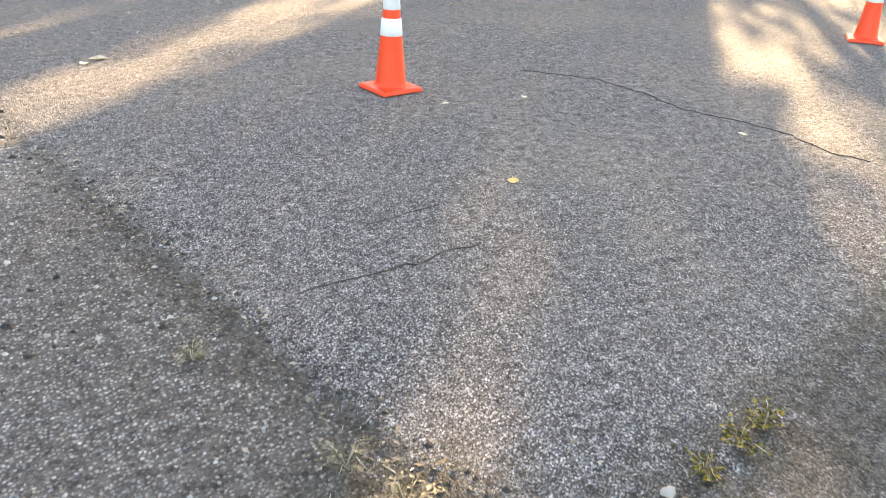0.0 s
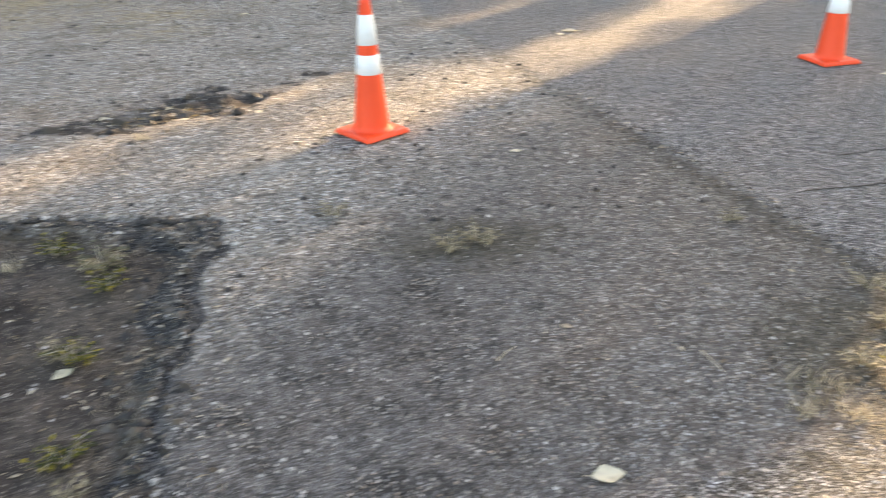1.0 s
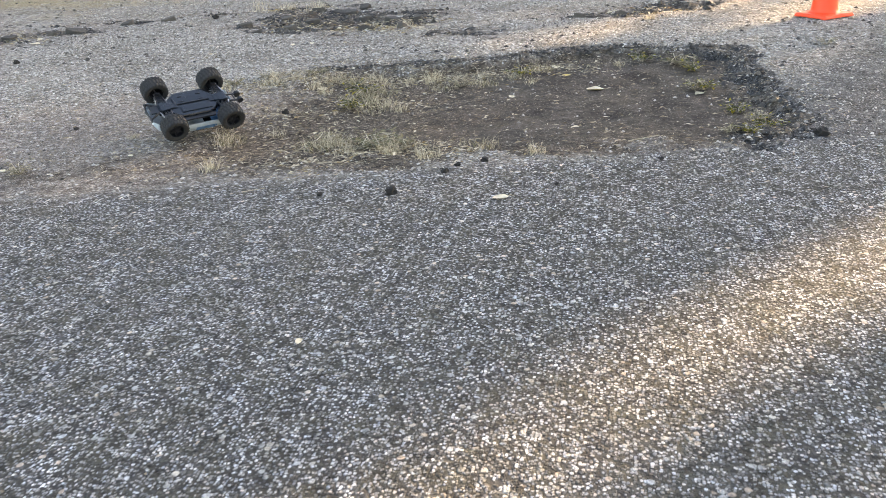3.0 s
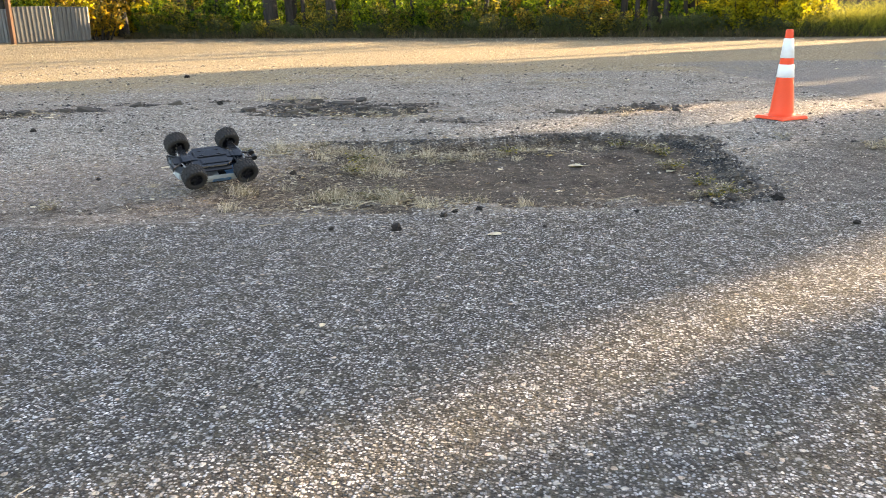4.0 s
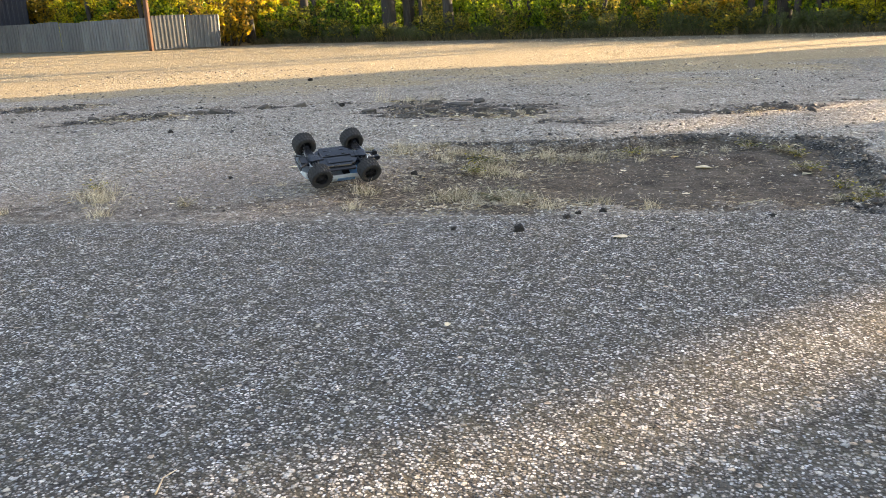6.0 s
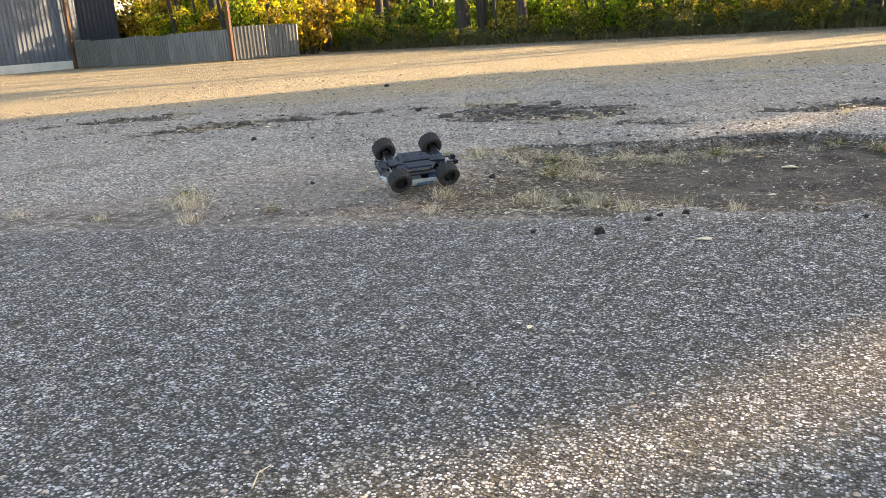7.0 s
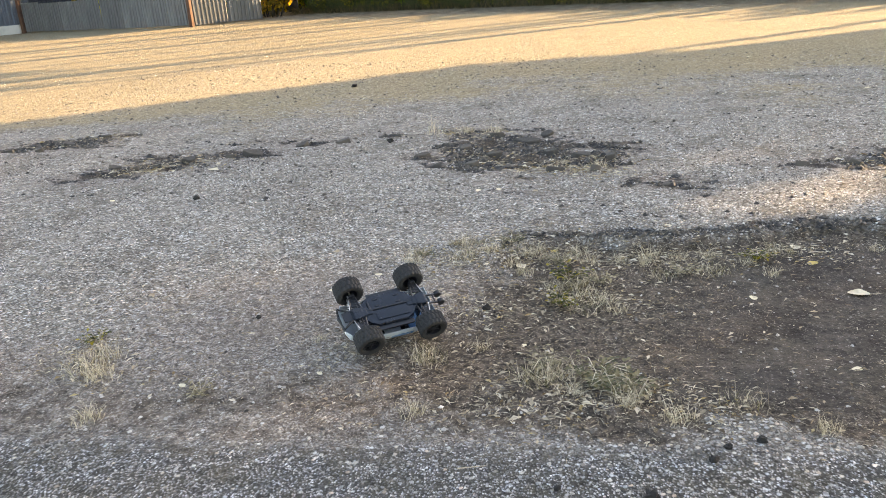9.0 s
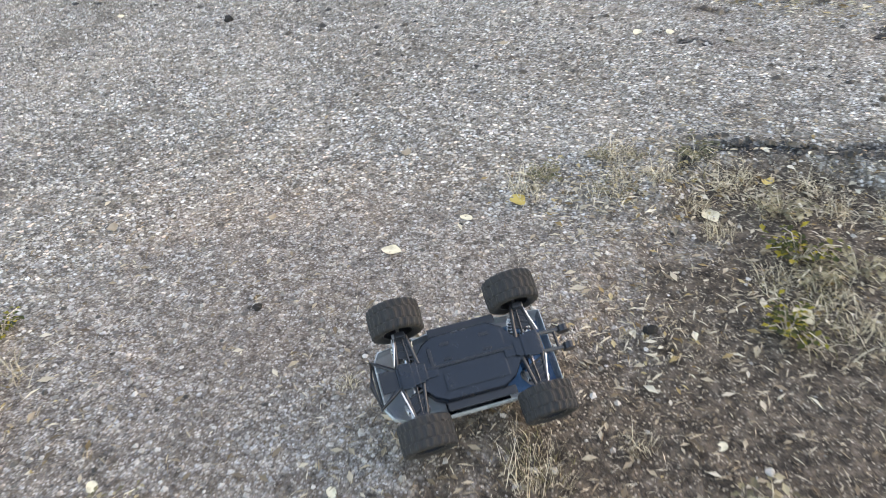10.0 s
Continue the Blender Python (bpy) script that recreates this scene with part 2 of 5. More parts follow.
def bark_material():
    m = Nodes("bark")
    p = m.local()
    stretch = m.node("Mapping", {"Vector": p, "Scale": (6, 6, 0.9)}).outputs[0]
    ridges = m.noise(stretch, 3.0, 6.0, 0.7)
    c = m.ramp(ridges, [(0.3, (0.010, 0.008, 0.007)), (0.55, (0.028, 0.023, 0.019)), (0.8, (0.07, 0.06, 0.05))])
    m.bump(ridges, 0.9, 0.03)
    return m.done(c, 0.9)


def metal_sheet_material(name, color, rust):
    """Old painted or galvanised sheet with streaks running down."""
    m = Nodes(name)
    p = m.local()
    streak = m.noise(m.node("Mapping", {"Vector": p, "Scale": (5, 5, 0.5)}).outputs[0], 2.0, 6.0, 0.65)
    blot = m.noise(p, 1.3, 5.0, 0.6)
    c = m.mix(m.step(streak, 0.35, 0.7), (*color, 1), tuple(min(1, v * 1.7) for v in color) + (1,))
    c = m.mix(m.math("MULTIPLY", m.step(blot, 0.52, 0.7), rust), c, (0.16, 0.075, 0.035, 1))
    c = m.mix(m.math("MULTIPLY", m.random(), 0.45), c, tuple(v * 0.5 for v in color) + (1,))
    m.bump(streak, 0.2, 0.004)
    return m.done(c, 0.6, 0.25)


GROUND = ground_material()
ORANGE = plain_material("orange_vinyl", (0.90, 0.062, 0.008), 0.5, 0, 30, (0.30, 0.07, 0.03), 0.12)
COLLAR = plain_material("white_reflective_collar", (0.80, 0.82, 0.84), 0.35, 0, 40, (0.35, 0.30, 0.25), 0.18)
RUBBER = plain_material("dusty_tyre_rubber", (0.014, 0.0135, 0.014), 0.85, 0, 60, (0.045, 0.040, 0.036), 0.4, 0.4, 0.002)
PLASTIC = plain_material("black_plastic", (0.007, 0.008, 0.011), 0.3, 0, 80, (0.03, 0.028, 0.026), 0.10)
CHASSIS = plain_material("dark_grey_chassis_plastic", (0.005, 0.008, 0.014), 0.16, 0, 60, (0.03, 0.03, 0.03), 0.08, 0.1)
STEEL = plain_material("bright_steel", (0.55, 0.56, 0.58), 0.3, 1.0, 80, (0.2, 0.18, 0.15), 0.2)
SHELL_WHITE = plain_material("white_lexan_shell", (0.46, 0.51, 0.55), 0.25, 0, 50, (0.3, 0.27, 0.22), 0.2)
SHELL_BLUE = plain_material("blue_lexan_shell", (0.09, 0.22, 0.42), 0.25, 0, 50, (0.2, 0.2, 0.18), 0.2)
SHELL_RED = plain_material("red_decal", (0.55, 0.035, 0.03), 0.3, 0, 50, (0.2, 0.12, 0.1), 0.2)
SHELL_GLASS = plain_material("black_window_decal", (0.01, 0.011, 0.014), 0.12, 0, 50, (0.1, 0.09, 0.08), 0.12)
BARK = bark_material()
SHEET_BLUE = metal_sheet_material("faded_blue_grey_sheet_metal", (0.07, 0.085, 0.112), 0.08)
SHEET_GREY = metal_sheet_material("weathered_grey_sheet_metal", (0.11, 0.112, 0.115), 0.15)
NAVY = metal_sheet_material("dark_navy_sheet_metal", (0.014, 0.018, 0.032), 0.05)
RUST = plain_material("rusty_steel_post", (0.085, 0.042, 0.026), 0.85, 0.2, 12, (0.03, 0.02, 0.016), 0.6, 0.5, 0.004)
CONCRETE = plain_material("whitewashed_concrete", (0.5, 0.49, 0.46), 0.9, 0, 8, (0.18, 0.16, 0.13), 0.45, 0.5, 0.004)
ROOF = plain_material("dark_roof_sheet", (0.05, 0.05, 0.055), 0.6, 0.3, 4)
LEAF_GREEN = leaf_material("green_leaves", [(0.006, 0.016, 0.003), (0.02, 0.05, 0.006), (0.05, 0.11, 0.010), (0.11, 0.20, 0.014), (0.24, 0.31, 0.02)], 0.55)
LEAF_OLIVE = leaf_material("olive_leaves", [(0.012, 0.018, 0.005), (0.04, 0.055, 0.010), (0.10, 0.11, 0.018), (0.20, 0.19, 0.024), (0.36, 0.29, 0.035)])
LEAF_YELLOW = leaf_material("lemon_yellow_leaves", [(0.04, 0.06, 0.008), (0.22, 0.24, 0.016), (0.44, 0.42, 0.022), (0.58, 0.50, 0.028)], 0.6)
LEAF_AMBER = leaf_material("amber_leaves", [(0.03, 0.035, 0.008), (0.14, 0.12, 0.014), (0.32, 0.22, 0.02), (0.46, 0.29, 0.022)])
LEAF_LIME = leaf_material("yellow_green_leaves", [(0.012, 0.03, 0.004), (0.06, 0.12, 0.010), (0.17, 0.26, 0.016), (0.36, 0.40, 0.022)], 0.6)
# dull leaf tones with the shade of the wood's foot painted in
LEAF_SHADE = leaf_material("leaves_toned_for_shade", [(0.03, 0.045, 0.016), (0.055, 0.075, 0.024), (0.095, 0.11, 0.04)], 0.3)
LITTER = leaf_material("fallen_dry_leaves", [(0.075, 0.052, 0.034), (0.15, 0.112, 0.075), (0.26, 0.205, 0.145), (0.40, 0.33, 0.245), (0.56, 0.50, 0.41)], 0.2)
DRY_WEED = leaf_material("withered_weed", [(0.07, 0.06, 0.036), (0.17, 0.145, 0.085), (0.34, 0.29, 0.19)], 0.2)
PALE_LEAF = leaf_material("pale_yellow_fallen_leaf", [(0.50, 0.41, 0.24), (0.64, 0.57, 0.42), (0.70, 0.66, 0.55)], 0.2)
YELLOW_LEAF = leaf_material("yellow_fallen_leaf", [(0.48, 0.34, 0.08), (0.56, 0.43, 0.14)], 0.2)
WITHERED = leaf_material("withered_yellow_brown_leaves", [(0.10, 0.06, 0.025), (0.20, 0.135, 0.06), (0.32, 0.235, 0.11), (0.44, 0.36, 0.21)], 0.3)
STRAW = leaf_material("dry_straw", [(0.18, 0.15, 0.11), (0.42, 0.36, 0.275), (0.66, 0.60, 0.49)], 0.2)
WEED = leaf_material("low_green_weed", [(0.05, 0.055, 0.028), (0.12, 0.115, 0.06), (0.24, 0.20, 0.11)], 0.25)
REED = leaf_material("tall_yellow_green_grass", [(0.04, 0.055, 0.012), (0.12, 0.15, 0.028), (0.25, 0.27, 0.045), (0.42, 0.40, 0.085)], 0.5)
# near-black base colour carries the shade on the bank's near side
BANK = plain_material("earth_bank_toned_for_shade", (0.012, 0.014, 0.018), 0.95, 0, 3, (0.035, 0.036, 0.04), 0.5, 1.0, 0.25)
# brown stem tones, lowered to hold the wood's shade
UNDERGROWTH = leaf_material("undergrowth_stems_toned_for_shade", [(0.02, 0.022, 0.010), (0.05, 0.048, 0.022), (0.10, 0.085, 0.042), (0.19, 0.15, 0.08)], 0.3)
CLOD = plain_material("dark_soil_clod", (0.012, 0.010, 0.009), 0.95, 0, 60, (0.028, 0.024, 0.02), 0.3, 0.6, 0.004, 0.3)
SLAB = plain_material("broken_old_pavement", (0.042, 0.037, 0.033), 0.95, 0, 60, (0.11, 0.095, 0.08), 0.6, 0.9, 0.008, 0.7)
CRUMB = leaf_material("dirt_crumbs", [(0.02, 0.018, 0.016), (0.045, 0.039, 0.033), (0.085, 0.072, 0.06)], 0.0)
BROKEN = leaf_material("broken_tar_pieces", [(0.010, 0.010, 0.010), (0.017, 0.016, 0.016), (0.028, 0.025, 0.023), (0.055, 0.046, 0.039), (0.12, 0.10, 0.083)], 0.0)
STONE = leaf_material("loose_gravel", [(0.05, 0.045, 0.04), (0.12, 0.11, 0.10), (0.25, 0.23, 0.205), (0.40, 0.37, 0.34), (0.54, 0.50, 0.46)], 0.0)
PEBBLE = plain_material("pale_pebble", (0.42, 0.38, 0.33), 0.85, 0, 40, (0.2, 0.17, 0.14), 0.3, 0.4, 0.003, 0.3)


# ---- building helpers ----
class Soup:
    """Points and faces gathered for one mesh."""

    def __init__(self):
        self.v, self.f = [], []

    def add(self, verts, faces):
        n = len(self.v)
        self.v.extend(tuple(p) for p in verts)
        self.f.extend(tuple(n + i for i in f) for f in faces)

    def mesh(self, name, materials, smooth=False):
        me = bpy.data.meshes.new(name)
        me.from_pydata(self.v, [], self.f)
        for mat in materials if isinstance(materials, (list, tuple)) else [materials]:
            me.materials.append(mat)
        if smooth:
            me.polygons.foreach_set("use_smooth", [True] * len(me.polygons))
        me.update()
        return me


def part(name, shape, material, parent=None, label="", smooth=False):
    """One mesh object from a bmesh or a Soup, under a thing or a part."""
    if isinstance(shape, Soup):
        me = shape.mesh(name, material, smooth)
    else:
        me = bpy.data.meshes.new(name)
        bmesh.ops.recalc_face_normals(shape, faces=shape.faces)
        shape.to_mesh(me)
        shape.free()
        for mat in material if isinstance(material, (list, tuple)) else [material]:
            me.materials.append(mat)
        if smooth:
            me.polygons.foreach_set("use_smooth", [True] * len(me.polygons))
    ob = new(name, me)
    if parent is not None:
        ob.parent = parent
    if label:
        tagged(ob, label)
    return ob


def empty(name, m=None):
    ob = new(name)
    ob.empty_display_size = 0.1
    if m is not None:
        ob.matrix_basis = m
    return ob


def box(bm, size, m=None, bevel=0.0, taper=(1.0, 1.0)):
    """A bevelled box, centred, its top drawn in by taper."""
    out = bmesh.ops.create_cube(bm, size=1.0)["verts"]
    for v in out:
        top = v.co.z > 0
        v.co = Vector((v.co.x * size[0] * (taper[0] if top else 1), v.co.y * size[1] * (taper[1] if top else 1), v.co.z * size[2]))
    if bevel:
        edges = list({e for v in out for e in v.link_edges})
        done = bmesh.ops.bevel(bm, geom=edges, offset=bevel, segments=2, affect="EDGES", profile=0.6)
        out = list({v for f in done["faces"] for v in f.verts} | {v for v in out if v.is_valid})
    if m is not None:
        bmesh.ops.transform(bm, matrix=m, verts=out)
    return out


def rod(bm, a, b, r, r2=None, sides=8):
    """A round bar from a to b."""
    a, b = Vector(a), Vector(b)
    way = b - a
    m = Matrix.Translation((a + b) / 2) @ way.to_track_quat("Z", "Y").to_matrix().to_4x4()
    bmesh.ops.create_cone(bm, cap_ends=True, segments=sides, radius1=r, radius2=r if r2 is None else r2, depth=way.length, matrix=m)


def lathe(bm, rings, sides=32, axis="z", close=True):
    """A turned body from (radius, height) rings."""
    made = []
    for r, h in rings:
        ring = []
        for i in range(sides):
            a = 2 * math.pi * i / sides
            c, s = r * math.cos(a), r * math.sin(a)
            ring.append(bm.verts.new((c, s, h) if axis == "z" else (c, h, s)))
        made.append(ring)
    for lo, hi in zip(made, made[1:]):
        for i in range(sides):
            bm.faces.new((lo[i], lo[(i + 1) % sides], hi[(i + 1) % sides], hi[i]))
    if close:
        bm.faces.new(made[0])
        bm.faces.new(made[-1])


def limb(soup, path, r0, r1, sides=7):
    """A tapered branch along a path."""
    prev = None
    for i, p in enumerate(path):
        f = i / (len(path) - 1)
        r = r0 + (r1 - r0) * f
        p = Vector(p)
        way = (Vector(path[min(i + 1, len(path) - 1)]) - Vector(path[max(i - 1, 0)])).normalized()
        s1 = way.orthogonal().normalized() if abs(way.z) < 0.9 else (Vector((1, 0, 0)) - way * way.x).normalized()
        s2 = way.cross(s1)
        ring = [p + (math.cos(2 * math.pi * k / sides) * s1 + math.sin(2 * math.pi * k / sides) * s2) * r for k in range(sides)]
        if prev is not None:
            soup.add(prev + ring, [(k, (k + 1) % sides, sides + (k + 1) % sides, sides + k) for k in range(sides)])
        prev = ring


def vnoise(x, y, scale, seed=0):
    """Smooth noise of 0 to 1 over arrays of places."""
    x, y = np.asarray(x) * scale, np.asarray(y) * scale
    ix, iy = np.floor(x).astype(np.int64), np.floor(y).astype(np.int64)
    fx, fy = x - ix, y - iy
    fx, fy = fx * fx * (3 - 2 * fx), fy * fy * (3 - 2 * fy)

    def lattice(i, j):
        n = (i * 374761393 + j * 668265263 + seed * 1442695041) & 0x7FFFFFFF
        n = ((n ^ (n >> 13)) * 1274126177) & 0x7FFFFFFF
        return ((n ^ (n >> 16)) & 0xFFFF) / 65535.0

    a, b, c, d = lattice(ix, iy), lattice(ix + 1, iy), lattice(ix, iy + 1), lattice(ix + 1, iy + 1)
    return (a * (1 - fx) + b * fx) * (1 - fy) + (c * (1 - fx) + d * fx) * fy


def fractal(x, y, scale, octaves=4, seed=0):
    total, weight, size = 0, 0.5, 0.0
    for k in range(octaves):
        total = total + weight * vnoise(x, y, scale * 2 ** k, seed + 17 * k)
        size += weight
        weight *= 0.55
    return total / size


def inside(x, y, outline):
    """Signed distance to a closed outline, positive inside."""
    x, y = np.asarray(x, float), np.asarray(y, float)
    best, odd = np.full(x.shape, 1e9), np.zeros(x.shape, bool)
    for (ax, ay), (bx, by) in zip(outline, outline[1:] + outline[:1]):
        dx, dy = bx - ax, by - ay
        u = np.clip(((x - ax) * dx + (y - ay) * dy) / (dx * dx + dy * dy), 0, 1)
        best = np.minimum(best, np.hypot(x - ax - u * dx, y - ay - u * dy))
        cross = (ay > y) != (by > y)
        with np.errstate(divide="ignore", invalid="ignore"):
            odd ^= cross & (x < ax + (y - ay) * dx / (dy if dy else 1e-9))
    return np.where(odd, best, -best)


def near_line(x, y, points):
    """Distance to an open line."""
    best = np.full(np.shape(x), 1e9)
    for (ax, ay), (bx, by) in zip(points, points[1:]):
        dx, dy = bx - ax, by - ay
        u = np.clip(((x - ax) * dx + (y - ay) * dy) / (dx * dx + dy * dy), 0, 1)
        best = np.minimum(best, np.hypot(x - ax - u * dx, y - ay - u * dy))
    return best


# ---- the ground ----
HOLE = [(-2.05, 1.65), (-1.95, 2.6), (-1.95, 3.4), (-1.85, 3.6), (-1.1, 3.72), (-0.3, 4.05), (0.1, 4.15), (0.80, 4.0), (0.82, 3.0), (0.86, 2.4), (0.83, 2.02), (0.5, 1.93), (-0.35, 1.82), (-1.02, 1.64)]
STRIPS = [
    [(-8.3, 5.1), (-8.1, 5.65), (-7.7, 6.0), (-7.0, 6.55), (-6.85, 6.35), (-7.1, 5.8), (-7.0, 5.45), (-7.9, 5.15)],
    [(-6.3, 4.5), (-5.95, 4.95), (-5.9, 5.4), (-5.5, 5.65), (-4.86, 5.9), (-4.3, 6.25), (-3.9, 6.35), (-4.6, 5.8), (-4.8, 5.3), (-5.1, 5.1), (-5.35, 4.85), (-5.9, 4.4)],
    [(-3.45, 5.4), (-3.3, 5.85), (-3.25, 6.45), (-2.95, 6.6), (-2.5, 6.62), (-2.1, 6.4), (-1.65, 6.05), (-1.5, 5.4), (-1.62, 5.0), (-1.95, 4.85), (-2.2, 5.05), (-2.6, 5.0), (-2.97, 5.12)],
    [(-1.45, 4.76), (-1.27, 4.92), (-0.95, 4.88), (-0.9, 4.78)],
    [(-0.6, 5.2), (0.2, 5.9), (1.1, 6.2), (0.9, 5.75), (0.1, 5.3)],
]
SEAM_SLOPE, SEAM_AT = 0.23, 1.745


def lay(x, y):
    """Height and surface kinds of the ground at places."""
    wob = (fractal(x, y, 2.2, 3, 5) - 0.5) * 0.22 + (fractal(x, y, 12, 2, 7) - 0.5) * 0.08
    behind = (y - (SEAM_AT + SEAM_SLOPE * x)) / math.hypot(1, SEAM_SLOPE) + wob * 0.25
    side = (x - (3.43 - 0.205 * (y - 2.66))) * 0.98 + wob * 0.3
    lot = np.minimum(behind, side)
    old = np.minimum(behind, -side)
    hole = inside(x, y, HOLE) + wob * 0.8 + (fractal(x, y, 5.0, 3, 13) - 0.5) * np.where(y - 0.23 * x < 2.3, 0.42, 0.16)
    rubble = np.full(np.shape(x), -9.0)
    for s in STRIPS:
        rubble = np.maximum(rubble, inside(x, y, s) + wob * 1.0 + (fractal(x * 0.8 - 0.5 * y, 2.0 * y + 0.4 * x, 2.6, 4, 23) - 0.57) * 1.1 + (fractal(x, y * 1.5, 8.0, 3, 27) - 0.5) * 0.7)
    deep = np.clip(hole / 0.14, 0, 1)
    deep = deep * deep * (3 - 2 * deep)
    gentle = np.clip((y - 1.7 - 0.23 * x) / 0.9, 0.15, 1) * np.clip((x + 2.4) / 1.1, 0.1, 1)
    z = -0.065 * deep * gentle
    z = z - 0.02 * np.clip(rubble / 0.2, 0, 1) + np.clip(rubble / 0.1, 0, 1) * (fractal(x, y, 9, 4, 31) - 0.45) * 0.08
    z = z + np.clip(hole / 0.05, 0, 1) * (fractal(x, y, 7, 4, 41) - 0.5) * 0.03
    near_edge = np.exp(-((hole + 0.02) / 0.05) ** 2)
    z = z + near_edge * (fractal(x, y, 14, 3, 51) - 0.5) * 0.03
    z = z + np.clip(old / 0.05, 0, 1) * ((fractal(x, y, 3, 4, 61) - 0.5) * 0.016 - 0.006)
    z = z + (fractal(x, y, 0.25, 2, 71) - 0.5) * 0.012
    tar = np.full(np.shape(x), -9.0)
    tar = np.maximum(tar, np.where(y > 3.3, 0.045, 0.03) - np.abs(hole + 0.02) - np.where(((y > 3.3) & (x > -1.95)) | (x > 0.55), 0.0, 0.2))
    tar = np.maximum(tar, np.where(x > 0.45, 0.165 - np.abs(hole - 0.07) - 0.26 * fractal(x, y, 9, 3, 43), -9.0) * 1.0)
    ridge = 0.085 - np.abs(fractal(x * 0.7 + 0.4 * y, 2.2 * y - 0.6 * x, 2.0, 4, 81) - 0.5) * 1.0
    tar = np.maximum(tar, np.minimum(rubble + 0.05, ridge))
    z = z - 0.02 * np.clip(tar / 0.01, 0, 1) * (hole < 0.0) * (rubble < 0)
    dusty = (y - 0.3 * np.clip(x, -14, 8) - 0.55 * np.clip(x, 0, 8) - 9.6) * 0.35 + (fractal(x, y, 0.5, 4, 91) - 0.5) * 2.0
    fade = np.clip((-1.1 - x) / 0.7, 0, 1)
    soil = np.maximum(hole - 0.02 - fade * (0.0 + 0.9 * (fractal(x, y, 3.0, 3, 19) - 0.45)), (rubble + 0.15 - 0.50 * fractal(x, y, 5, 4, 83)) * 0.6)
    soil = np.maximum(soil, 0.15 - near_line(x, y, [(-4.6, 0.95), (-3.6, 1.22), (-2.9, 1.35), (-2.1, 1.58), (-1.0, 1.66)]) * 0.9 - 0.2 * fractal(x, y, 4, 2, 15))
    soil = np.where(soil > -3, soil * (1 - 0.75 * fade * (y < 4.3)), soil)
    mould = np.maximum(np.clip((-0.75 - x) * 0.9, -1, 0.6), 0.35 - np.abs(hole) * 1.4) * (y < 4.3) - (y > 4.3) * 0.05
    pale = np.minimum(np.minimum(old * 3.0, 1.0 - x + 0.75 * (y - 3.2)), 3.2 - 0.25 * (x + 3) ** 2 * 0.3)
    corner = 0.36 - np.hypot((x - 3.1) * 0.85, (y - 2.72) * 0.95)
    seam = np.where(side < 0.03, 0.05 - np.abs(side + 0.06) - 0.02 * np.abs(y - 3.0), -1.0) * (behind > 0)
    seam2 = 0.07 - np.abs(behind - 0.02) - 0.6 * np.clip(2.9 - x, 0, 9)
    moss = np.maximum(np.maximum(corner, seam * 1.0), seam2)
    moss = np.maximum(moss, 0.2 - np.hypot((x - 1.9) * 0.6, y - 3.68))
    # the last mask marks the strip where the wood's shade is painted in
    return z, {"old": old, "lot": lot, "soil": soil, "dusty": dusty, "tar": tar, "pale": pale, "moss": moss, "mould": mould, "brown": np.maximum(np.maximum(1.25 - np.hypot((x + 2.2) / 1.3, (y - 2.1) / 0.9), 0.5 + rubble * 1.2), 1.0 - np.hypot((x + 3.2) / 1.7, (y - 1.45) / 0.5)), "grimy": np.minimum(np.minimum((x - 2.75) * 1.2, -3.0 * lot), (y - 0.9 - 0.2 * (x - 3.0)) * 1.0), "dusted": np.minimum(old * 3.0, (x - 2.0) * 0.9), "verge": y - (25.0 - 0.26 * np.minimum(x, 6)) + 3.0}


def spread(lo, hi, step, reach, growth):
    """Even steps between lo and hi, then ever wider ones out to reach."""
    mid = list(np.arange(lo, hi + step / 2, step))
    up, down, d = [hi], [lo], step
    while up[-1] < reach:
        d *= growth
        up.append(up[-1] + d)
        down.append(down[-1] - d)
    return np.array(down[:0:-1] + mid + up[1:])


gx, gy = spread(-8.4, 6.5, 0.03, 900, 1.13), spread(-1.0, 7.0, 0.03, 900, 1.13)
X, Y = np.meshgrid(gx, gy)
Z, kinds = lay(X, Y)
ground_mesh = bpy.data.meshes.new("ground")
nx, ny = len(gx), len(gy)
ground_mesh.vertices.add(nx * ny)
ground_mesh.vertices.foreach_set("co", np.stack([X, Y, Z], -1).astype(np.float32).ravel())
corner = (np.arange(ny - 1)[:, None] * nx + np.arange(nx - 1)[None, :]).ravel()
quads = np.stack([corner, corner + 1, corner + nx + 1, corner + nx], -1).astype(np.int32)
ground_mesh.loops.add(quads.size)
ground_mesh.loops.foreach_set("vertex_index", quads.ravel())
ground_mesh.polygons.add(len(quads))
ground_mesh.polygons.foreach_set("loop_start", np.arange(0, quads.size, 4, dtype=np.int32))
ground_mesh.polygons.foreach_set("use_smooth", np.ones(len(quads), bool))
for key, values in kinds.items():
    ground_mesh.attributes.new(key, "FLOAT", "POINT").data.foreach_set("value", np.clip(values, -4, 4).astype(np.float32).ravel())
ground_mesh.update(calc_edges=True)
ground_mesh.materials.append(GROUND)
ground = new("ground", ground_mesh)
tagged(ground, "worn grey asphalt lot with a dug-out dirt patch", "ground", kind="structure")


def high(x, y):
    return float(lay(np.array([x]), np.array([y]))[0][0])


